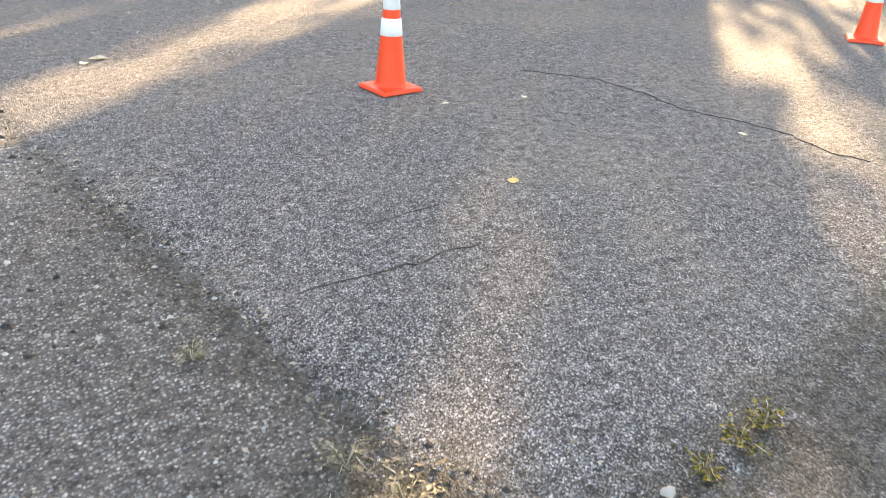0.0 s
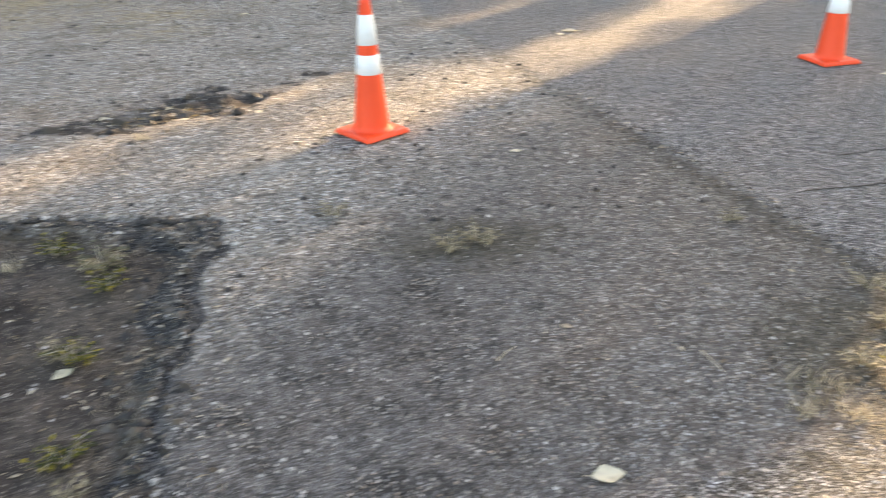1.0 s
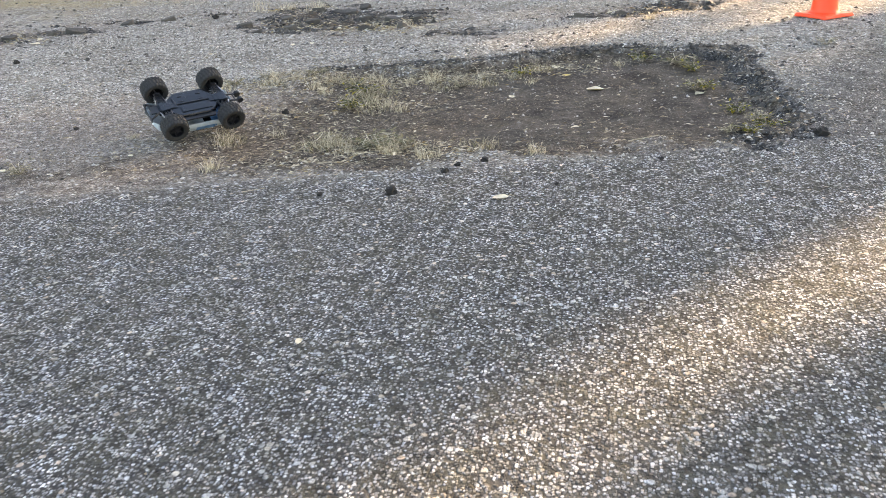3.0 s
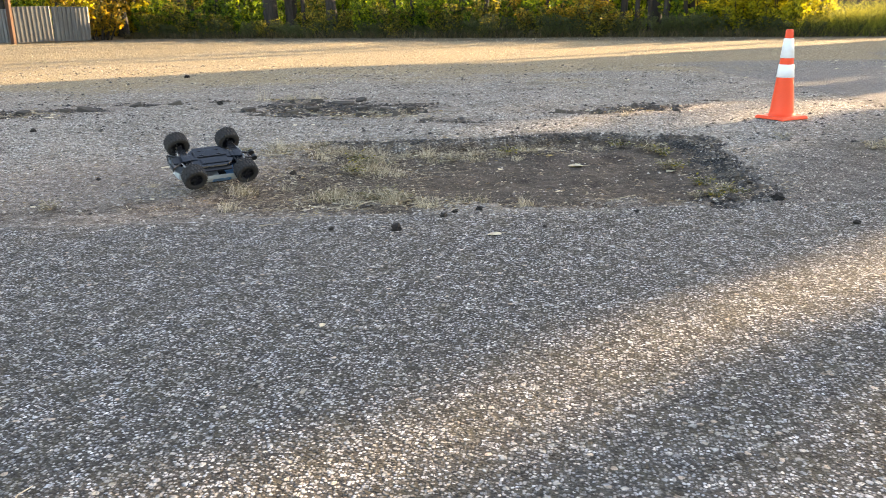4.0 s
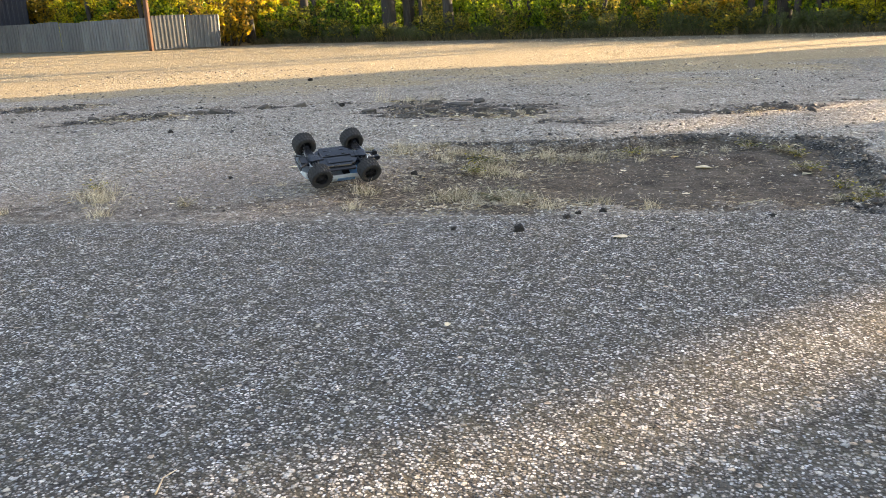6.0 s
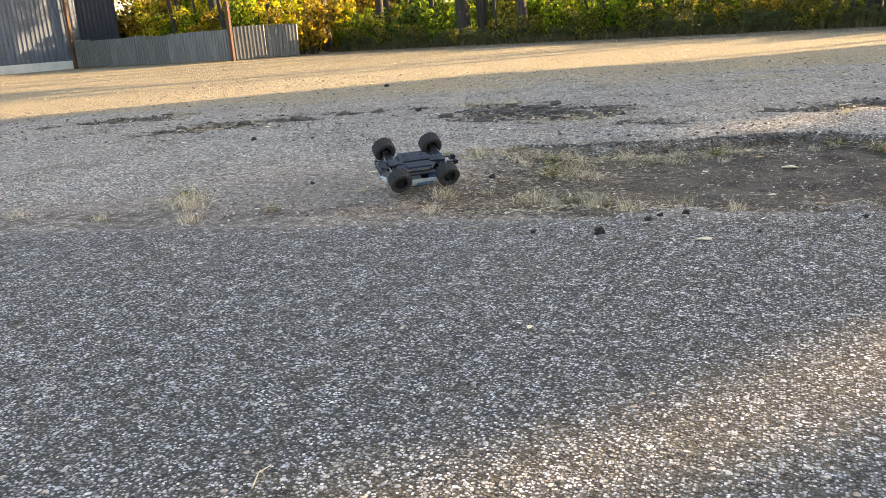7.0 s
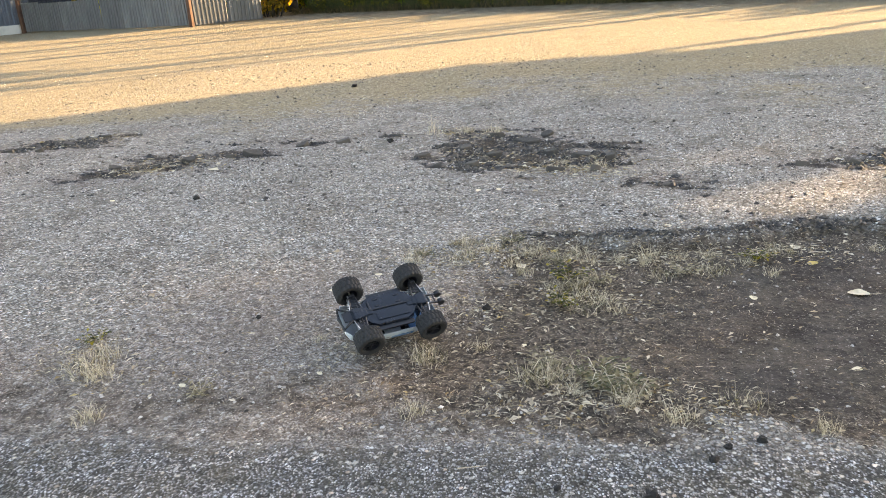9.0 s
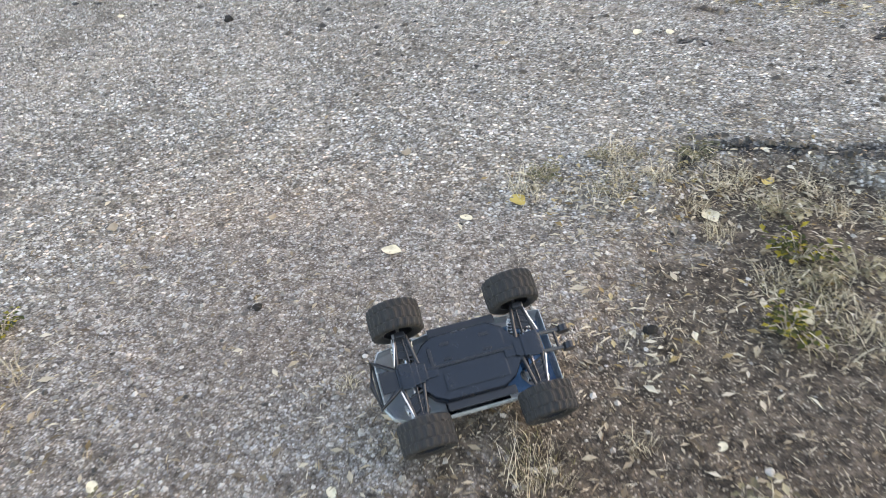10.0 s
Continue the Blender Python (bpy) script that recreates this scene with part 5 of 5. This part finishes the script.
for kind, x, y, s in (
        (2, -2.18, 3.35, 0.7), (2, -2.06, 3.40, 0.6), (0, -1.89, 3.54, 0.9), (1, -1.46, 3.09, 1.3), (2, -1.40, 3.02, 1.2), (0, -1.12, 2.08, 1.3), (2, -1.35, 2.12, 1.2), (2, 3.27, 2.89, 1.1), (2, 3.14, 2.84, 1.0), (2, 3.22, 2.78, 1.1), (2, 3.08, 2.50, 0.8), (1, 3.02, 2.58, 0.9), (1, 3.54, 2.56, 0.8), (1, 4.13, 2.69, 0.8), (1, 3.98, 2.66, 0.7),
        (1, 4.27, 2.72, 0.8), (2, 3.20, 3.08, 0.9), (2, 2.92, 2.66, 1.0), (2, 2.98, 3.70, 0.8), (2, 1.92, 3.67, 1.1), (2, 1.80, 3.62, 1.0), (0, 0.42, 3.81, 1.2), (1, 0.51, 3.13, 1.1),
        (2, 0.68, 2.42, 1.0), (1, 0.70, 2.26, 0.9), (2, 1.34, 4.03, 1.0), (2, 0.53, 2.19, 0.7), (1, 0.62, 2.62, 1.0), (1, 0.20, 3.95, 1.2), (0, -1.06, 1.99, 1.0), (2, -0.95, 1.95, 1.1),
        (0, -1.00, 2.02, 1.0), (1, -1.43, 2.74, 1.1), (1, 0.49, 3.64, 1.2), (1, 0.60, 2.16, 0.8), (2, -1.55, 3.30, 1.2), (2, -1.30, 3.10, 1.1), (1, -0.55, 3.55, 1.1), (2, -0.9, 3.3, 1.1), (0, -2.30, 3.16, 0.7), (2, -2.6, 1.5, 0.9), (1, -3.4, 1.8, 0.9), (2, 0.46, 3.15, 1.0)):
    put(WEEDS.take(kind), x, y, None, s)
for kind, x, y, s in (
        (1, 4.63, 4.48, 1.1), (0, 6.23, 4.57, 1.0), (0, 5.48, 5.63, 0.9), (0, -0.40, 1.25, 1.1), (3, -1.405, 2.84, 1.0), (1, -2.33, 3.00, 1.1), (3, -4.98, 4.90, 1.5), (0, -0.35, 3.80, 1.3),
        (0, -0.556, 3.05, 0.9), (3, 0.48, 3.06, 0.9), (0, -0.15, 4.18, 1.1), (3, 2.025, 2.31, 1.1), (0, 2.265, 4.67, 1.0), (2, 2.28, 5.42, 1.2), (0, -2.44, 2.84, 0.8), (2, -2.85, 3.14, 1.0),
        (1, -1.63, 3.48, 0.9), (2, -3.53, 2.33, 1.0), (3, -1.75, 3.20, 1.0), (0, 3.18, 7.31, 1.4), (3, 3.28, 7.40, 1.6), (3, -2.57, 2.59, 0.85), (2, -1.43, 2.80, 1.2), (0, -1.49, 2.30, 0.6),
        (3, -0.09, 3.19, 1.3), (1, -0.27, 3.58, 1.0), (0, -0.17, 2.38, 0.8), (0, -2.21, 1.77, 0.6), (0, -2.72, 1.54, 0.7), (2, -2.01, 4.54, 1.0), (0, -2.42, 4.51, 1.1), (0, -2.28, 4.55, 1.0),
        (2, -2.95, 4.2, 1.0), (0, -1.04, 3.89, 1.0), (0, -5.2, 3.9, 1.0), (2, -3.05, 2.6, 0.7), (0, 4.95, 5.68, 0.9), (2, 5.1, 5.6, 1.0), (0, 0.9, 5.6, 1.0), (2, 2.1, 3.0, 0.7), (0, -0.8, 0.2, 0.5)):
    put(LEAVES.take(kind), x, y, None, s)
for seed, x, y, size in ((1, -0.824, 1.283, 0.066), (2, -0.517, 1.682, 0.05), (3, -0.66, 1.53, 0.045), (4, 0.885, 2.062, 0.08), (5, -1.10, 1.26, 0.03), (6, -4.52, 4.04, 0.07), (7, -3.80, 6.05, 0.09),
                         (8, -5.9, 9.5, 0.11), (9, 1.10, 1.60, 0.04), (11, -1.75, 2.58, 0.05), (13, -0.2, 1.4, 0.025), (14, 0.2, 1.7, 0.03), (15, -2.78, 2.2, 0.035), (16, -0.62, 1.61, 0.04)):
    clod = part("soil_clod", lump(seed, size), CLOD, smooth=False)
    tagged(clod, "dark clod of loose soil on the ground", "clod", "soil clods")
    put(clod, x, y, sink=-0.16 * size)
for seed, x, y, size in ((21, 3.84, 2.64, 0.05), (22, -2.87, 3.30, 0.04), (23, -5.0, 3.7, 0.05), (24, -1.38, 2.28, 0.03), (25, -1.80, 2.05, 0.025), (26, -3.1, 4.4, 0.04)):
    stone = part("pebble", lump(seed, size, 0.55), PEBBLE, smooth=True)
    tagged(stone, "pale rounded pebble lying on worn pavement", "pebble", "pebbles")
    put(stone, x, y, sink=-0.12 * size)


def chip_soup(count, place, lo, hi, flat, seed):
    """Loose angular stones as one mesh; place(n) gives arrays of x and y."""
    r = np.random.default_rng(seed)
    x, y = place(r, count)
    z = lay(x, y)[0]
    s = lo + (hi - lo) * r.random(len(x)) ** 2.2
    a = r.random(len(x)) * 6.283
    base = np.array([(1, 0, 0), (0.2, 0.9, 0), (-0.9, 0.35, 0), (-0.5, -0.8, 0), (0.55, -0.75, 0)])
    top = np.array([(0.1, 0.1, 1.0), (-0.3, -0.2, 0.8)])
    shape = np.concatenate([base, top])[None] * (0.75 + 0.5 * r.random((len(x), 7, 1)))
    c, sn = np.cos(a)[:, None], np.sin(a)[:, None]
    vx = (shape[..., 0] * c - shape[..., 1] * sn) * s[:, None] * 0.5 + x[:, None]
    vy = (shape[..., 0] * sn + shape[..., 1] * c) * s[:, None] * 0.5 + y[:, None]
    vz = shape[..., 2] * s[:, None] * flat + z[:, None] - 0.0015
    soup = Soup()
    soup.v = list(map(tuple, np.stack([vx, vy, vz], -1).reshape(-1, 3).tolist()))
    faces = [(0, 1, 5), (1, 2, 6, 5), (2, 3, 6), (3, 4, 6), (4, 0, 5, 6)]
    soup.f = [tuple(7 * i + k for k in f) for i in range(len(x)) for f in faces]
    return soup


def pale_zone(r, n):
    x, y = -5.5 + 7.0 * r.random(n), 1.2 + 4.2 * r.random(n)
    kinds_here = lay(x, y)[1]
    keep = (kinds_here["old"] > -0.1) & (r.random(n) < np.where(kinds_here["soil"] > 0.05, 0.12, 1.0) * (1 - 0.65 * np.clip(kinds_here["brown"] * 2, 0, 1)) * np.clip((1.6 - x) / 1.0, 0, 1))
    return x[keep], y[keep]


def seam_zone(r, n):
    x, y = 0.8 + 2.6 * r.random(n), 1.9 + 3.0 * r.random(n)
    keep = lay(x, y)[1]["old"] > 0
    return x[keep], y[keep]


tagged(part("loose_gravel", chip_soup(46000, pale_zone, 0.006, 0.025, 0.36, 5), STONE), "loose pale gravel on worn old pavement", "gravel", kind="stuff")
tagged(part("loose_gravel", chip_soup(8000, seam_zone, 0.006, 0.019, 0.35, 6), STONE), "loose grey gravel on dark old pavement", "gravel", kind="stuff")


def middle_zone(r, n):
    x, y = -11 + 17 * r.random(n), 3.9 + 8.5 * r.random(n) ** 1.2
    k = lay(x, y)[1]
    keep = (k["old"] > 0) & (r.random(n) < 0.25 + 1.1 * fractal(x, y * 1.6, 0.9, 3, 95) ** 2)
    return x[keep], y[keep]


tagged(part("loose_gravel", chip_soup(22000, middle_zone, 0.010, 0.035, 0.30, 11), STONE), "loose stones strewn over the worn middle ground", "gravel", kind="stuff")
tagged(part("dirt_crumbs", chip_soup(11000, middle_zone, 0.010, 0.055, 0.28, 12), BROKEN), "dark crumbs of dirt and tar strewn about", "dirt", kind="stuff")
tagged(part("dirt_crumbs", chip_soup(3500, pale_zone, 0.007, 0.028, 0.3, 13), CRUMB), "dark crumbs of soil strewn over worn pavement", "dirt", kind="stuff")


def rubble_zone(r, n):
    x, y = np.concatenate([-8.3 + 9.6 * r.random(n), 0.45 + 0.55 * r.random(n // 6)]), np.concatenate([4.4 + 2.3 * r.random(n), 1.9 + 2.3 * r.random(n // 6)])
    k = lay(x, y)[1]
    keep = ((x < 1.5) & (y > 4.4) & (r.random(len(x)) < np.clip(0.45 + 8 * np.maximum(k["tar"], -0.05), 0, 1) * (k["soil"] > -0.02))) | ((x > 0.5) & (r.random(len(x)) < 0.16 * 1.0 * np.exp(-((inside(x, y, HOLE) - 0.05) / 0.11) ** 2)))
    return x[keep], y[keep]


def strip_core(r, n):
    """The hearts of the broken strips."""
    x, y = rubble_zone(r, n)
    keep = y > 4.4
    return x[keep], y[keep]


tagged(part("pavement_rubble", chip_soup(52000, rubble_zone, 0.007, 0.058, 0.30, 8), BROKEN), "crumbled black tar and pavement pieces along broken edges", "rubble", kind="stuff")


tagged(part("loose_gravel", chip_soup(9000, strip_core, 0.008, 0.034, 0.4, 18), STONE), "pale stones and dirt among the broken pavement", "gravel", kind="stuff")


tagged(part("pavement_rubble", chip_soup(9000, strip_core, 0.02, 0.095, 0.30, 28), BROKEN), "broken black lumps of tar heaved up along the cracks", "rubble", kind="stuff")


def asphalt_chunk(seed, x, y, size, turn):
    """A broken plate of old pavement, tilted in the dirt."""
    r = np.random.default_rng(seed)
    bm = bmesh.new()
    sides = 5 + seed % 3
    top, low = [], []
    for k in range(sides):
        a = 2 * math.pi * (k + 0.5 * r.random()) / sides
        d = size * (0.32 + 0.22 * r.random())
        px, py = math.cos(a) * d, math.sin(a) * d * 0.6
        top.append(bm.verts.new((px, py, 0.022 + 0.006 * r.random())))
        low.append(bm.verts.new((px * 1.06, py * 1.06, -0.03)))
    bm.faces.new(top), bm.faces.new(list(reversed(low)))
    for k in range(sides):
        bm.faces.new((low[k], low[(k + 1) % sides], top[(k + 1) % sides], top[k]))
    bmesh.ops.bevel(bm, geom=list(bm.edges), offset=0.005, segments=1, affect="EDGES")
    slab = part("asphalt_chunk", bm, SLAB)
    tagged(slab, "broken tilted chunk of dark old asphalt in dirt", "asphalt chunk", "broken asphalt chunks")
    slab.matrix_basis = pose(x, y, high(x, y) + 0.004, 9 * r.normal(), 9 * r.normal(), turn + 20 * r.normal())


slab_rng = np.random.default_rng(61)
for k, (x, y, size) in enumerate((
        (-7.9, 5.45, 0.2), (-7.5, 5.8, 0.3), (-7.2, 6.1, 0.22), (-7.6, 5.5, 0.18), (-6.0, 4.7, 0.24), (-5.75, 4.85, 0.32), (-5.5, 5.15, 0.26), (-5.2, 5.3, 0.22), (-4.95, 5.5, 0.34), (-4.6, 5.8, 0.24), (-4.3, 6.05, 0.28),
        (-5.35, 4.95, 0.18), (-3.25, 5.5, 0.26), (-3.05, 5.35, 0.3), (-3.0, 5.9, 0.36), (-2.75, 5.25, 0.24), (-2.6, 5.6, 0.3), (-2.5, 6.1, 0.4), (-2.3, 5.3, 0.22), (-2.2, 5.75, 0.3), (-2.0, 5.15, 0.26), (-1.9, 5.6, 0.34),
        (-1.75, 5.25, 0.22), (-2.85, 6.4, 0.3), (-2.35, 6.45, 0.26), (-1.65, 5.5, 0.24), (-1.2, 4.84, 0.18), (-0.3, 5.45, 0.2), (0.1, 5.6, 0.26), (0.5, 5.85, 0.22))):
    asphalt_chunk(200 + k, x + 0.05 * slab_rng.normal(), y + 0.05 * slab_rng.normal(), size * 0.62, 35)


def lip_zone(r, n):
    k = r.integers(0, 4, n)
    line = np.array([(-1.9, 3.63), (-1.1, 3.74), (-0.3, 4.07), (0.1, 4.17), (0.84, 4.0)])
    t = r.random(n)
    p = line[k] * (1 - t)[:, None] + line[k + 1] * t[:, None] + r.normal(size=(n, 2)) * 0.022
    return p[:, 0], p[:, 1]


tagged(part("pavement_rubble", chip_soup(1100, lip_zone, 0.012, 0.055, 0.25, 9), BROKEN), "crumbled black pavement edge above the dirt hollow", "rubble", kind="stuff")


def scatter_litter(count, place, seed, lo, hi, slim=0.82):
    """Bits of dry leaf and straw lying about, one mesh."""
    r = np.random.default_rng(seed)
    x, y = place(r, count)
    z = lay(x, y)[0] + 0.004
    soup = Soup()
    for px, py, pz in zip(x, y, z):
        a, l = r.random() * 6.283, lo + (hi - lo) * r.random() ** 3
        w = l * (0.09 if r.random() < slim else 0.42)
        dx, dy = math.cos(a) * l / 2, math.sin(a) * l / 2
        wx, wy = -math.sin(a) * w / 2, math.cos(a) * w / 2
        h = 0.25 * l * r.random()
        soup.add([(px - dx, py - dy, pz), (px + wx, py + wy, pz + h), (px + dx, py + dy, pz + 0.3 * h), (px - wx, py - wy, pz + 0.5 * h)], [(0, 1, 2, 3)])
    return soup


def weedy_zone(r, n):
    x, y = -3.8 + 4.9 * r.random(n), 1.4 + 2.9 * r.random(n)
    hole_in = inside(x, y, HOLE)
    chance = 0.45 * np.exp(-((hole_in - 0.05) / 0.2) ** 2) + 0.10 + 0.14 * (hole_in > 0) + 0.7 * (hole_in > -0.25) * np.clip((-0.5 - x) / 0.6, 0, 1) + 0.25 * (x < -1.6) * (y < 2.4)
    chance = chance * (0.35 + 1.3 * fractal(x, y, 2.6, 3, 29))
    keep = r.random(n) < chance * np.clip((y - 1.55 - 0.23 * (x + 0.4)) / 0.3, 0.05, 1)
    return x[keep], y[keep]


def strip_zone(r, n):
    x, y = -8.5 + 8.5 * r.random(n), 4.6 + 2.0 * r.random(n)
    k = lay(x, y)[1]["soil"]
    keep = r.random(len(x)) < np.clip(0.9 + k * 3.5, 0, 1)
    return x[keep], y[keep]


def corner_zone(r, n):
    x, y = 3.05 + 0.35 * r.normal(size=n), 2.68 + 0.25 * r.normal(size=n)
    return x, y


def lot_zone(r, n):
    return -6 + 14 * r.random(n), -0.5 + 10 * r.random(n)


tagged(part("leaf_litter", scatter_litter(56000, weedy_zone, 3, 0.006, 0.040), LITTER), "scattered straw and dry leaf bits round the dirt hollow", "litter", kind="stuff")
tagged(part("leaf_litter", scatter_litter(14000, strip_zone, 4, 0.010, 0.05), LITTER), "scattered straw and dry leaf bits on broken pavement", "litter", kind="stuff")
tagged(part("leaf_litter", scatter_litter(700, corner_zone, 5, 0.01, 0.035), LITTER), "dry leaf bits gathered where pavement seams meet", "litter", kind="stuff")
tagged(part("leaf_litter", scatter_litter(500, lot_zone, 6, 0.01, 0.03), LITTER), "a few dry leaf bits strewn over pavement", "litter", kind="stuff")


def band_zone(r, n):
    """Straw caught along the far lip of the hollow and in patches at its front."""
    spots = np.array([(-1.85, 3.35), (-1.6, 3.42), (-1.3, 3.45), (-1.0, 3.5), (-1.35, 2.9), (-0.7, 3.6), (-1.15, 2.0), (-0.8, 1.9), (-2.1, 3.1), (-1.75, 2.6), (-0.3, 3.75), (-1.3, 1.75), (-3.25, 1.6)])
    k = r.integers(0, len(spots), n)
    return spots[k, 0] + 0.17 * r.normal(size=n), spots[k, 1] + 0.10 * r.normal(size=n)


def rubble_straw_zone(r, n):
    spots = np.array([(-7.6, 5.8), (-7.2, 6.1), (-5.6, 4.95), (-5.4, 5.2), (-5.75, 4.8), (-2.0, 5.2), (-1.8, 5.5), (-2.3, 5.3), (-2.8, 5.6), (-1.7, 5.1), (-3.1, 6.4), (0.3, 5.6)])
    k = r.integers(0, len(spots), n)
    return spots[k, 0] + 0.2 * r.normal(size=n), spots[k, 1] + 0.13 * r.normal(size=n)


tagged(part("leaf_litter", scatter_litter(5200, band_zone, 8, 0.010, 0.055), STRAW), "straw-coloured stalks and bits caught along the hollow", "litter", kind="stuff")
tagged(part("leaf_litter", scatter_litter(4000, rubble_straw_zone, 9, 0.012, 0.07), STRAW), "straw-coloured stalks and bits on broken pavement", "litter", kind="stuff")


tagged(part("withered_leaves", scatter_litter(1000, band_zone, 31, 0.014, 0.038, 0.3), WITHERED), "withered yellow-brown leaves caught along the hollow", "leaves", kind="stuff")
tagged(part("withered_leaves", scatter_litter(1500, rubble_straw_zone, 32, 0.02, 0.06, 0.3), WITHERED), "withered brown leaves among the broken asphalt", "leaves", kind="stuff")


def far_zone(r, n):
    x, y = -30 + 45 * r.random(n), 8 + 17 * r.random(n) ** 0.8
    keep = y < 24.6 - 0.26 * np.minimum(x, 6)
    return x[keep], y[keep]


tagged(part("leaf_litter", scatter_litter(2600, far_zone, 7, 0.04, 0.10), PALE_LEAF), "pale fallen leaves strewn over the dusty far ground", "litter", kind="stuff")


def twig(points, radius):
    """A thin crooked twig lying on the ground."""
    soup = Soup()
    limb(soup, [(x, y, high(x, y) + 0.004 + 0.006 * (i % 2)) for i, (x, y) in enumerate(points)], radius, radius * 0.5, 6)
    ob = part("twig", soup, STRAW, smooth=True)
    return tagged(ob, "thin pale crooked twig lying on pavement", "twig", "twigs")


twig([(-1.093, -0.789), (-1.108, -0.743), (-1.106, -0.701)], 0.0022)
twig([(1.838, 2.842), (1.875, 2.876), (1.908, 2.906)], 0.002)
twig([(2.472, 2.803), (2.481, 2.710), (2.489, 2.676)], 0.002)
twig([(2.658, 2.618), (2.724, 2.665)], 0.002)
twig([(-1.402, 2.056), (-1.355, 1.997), (-1.318, 1.974)], 0.003)
twig([(-1.433, 1.278), (-1.346, 1.308)], 0.002)
twig([(-1.387, 2.191), (-1.297, 2.173)], 0.002)
twig([(0.076, 2.017), (0.210, 2.006)], 0.003)

# short dry grass over the far dusty ground
far_grass = Soup()
grass_rng = np.random.default_rng(15)


def far_grass_place():
    while True:
        x, y = -26 + 34 * grass_rng.random(), 8.0 + 17 * grass_rng.random()
        if y < 24.4 - 0.26 * min(x, 6) and y > 9.2 + 0.3 * max(x, -14) and fractal(np.array([x]), np.array([y]), 0.8, 3, 97)[0] > 0.5:
            return x, y, -0.01


blades(far_grass, grass_rng, 6000, far_grass_place, 0.04, 0.008, 1.4)
tagged(part("dry_grass", far_grass, STRAW), "short dry grass on the dusty far ground", "grass", kind="stuff")


# cracks in the newer pavement
def crack(points, width, seed):
    """A ragged dark crack line lying in the pavement."""
    r = np.random.default_rng(seed)
    soup, line = Soup(), []
    for a, b in zip(points, points[1:]):
        n = max(2, int(math.hypot(b[0] - a[0], b[1] - a[1]) / 0.05))
        line += [(a[0] + (b[0] - a[0]) * k / n, a[1] + (b[1] - a[1]) * k / n) for k in range(n)]
    rim = []
    for x, y in line:
        x, y, w = x + 0.010 * r.normal(), y + 0.010 * r.normal(), width * (0.3 + 0.9 * r.random())
        z = high(x, y) + 0.004
        rim.append([(x, y - w, z), (x, y + w, z), (x, y, z - 0.012)])
    for a, b in zip(rim, rim[1:]):
        soup.add(a + b, [(0, 3, 4, 1), (1, 4, 5, 2), (2, 5, 3, 0)])
    return part("crack", soup, CRUMB, ground)


crack([(3.38, 3.90), (3.54, 3.93), (3.67, 3.93), (3.81, 3.94), (4.2, 3.99)], 0.003, 1)
crack([(5.84, 6.20), (6.19, 5.84), (6.28, 5.43), (6.25, 5.05), (6.41, 4.75), (6.48, 4.44), (6.44, 4.16), (6.53, 3.92)], 0.005, 2)
crack([(3.76, 4.30), (4.07, 4.36), (4.24, 4.37)], 0.002, 3)


def seam_line_zone(r, n):
    y = 2.55 + 3.2 * r.random(n) ** 1.3
    return 3.43 - 0.205 * (y - 2.66) - 0.03 + 0.06 * r.normal(size=n), y


tagged(part("leaf_litter", scatter_litter(700, seam_line_zone, 21, 0.008, 0.04), LITTER), "dry leaf bits along the pavement seam", "litter", kind="stuff")
tagged(part("dirt_crumbs", chip_soup(900, seam_line_zone, 0.006, 0.035, 0.3, 22), CRUMB), "dark crumbs of dirt along the pavement seam", "dirt", kind="stuff")
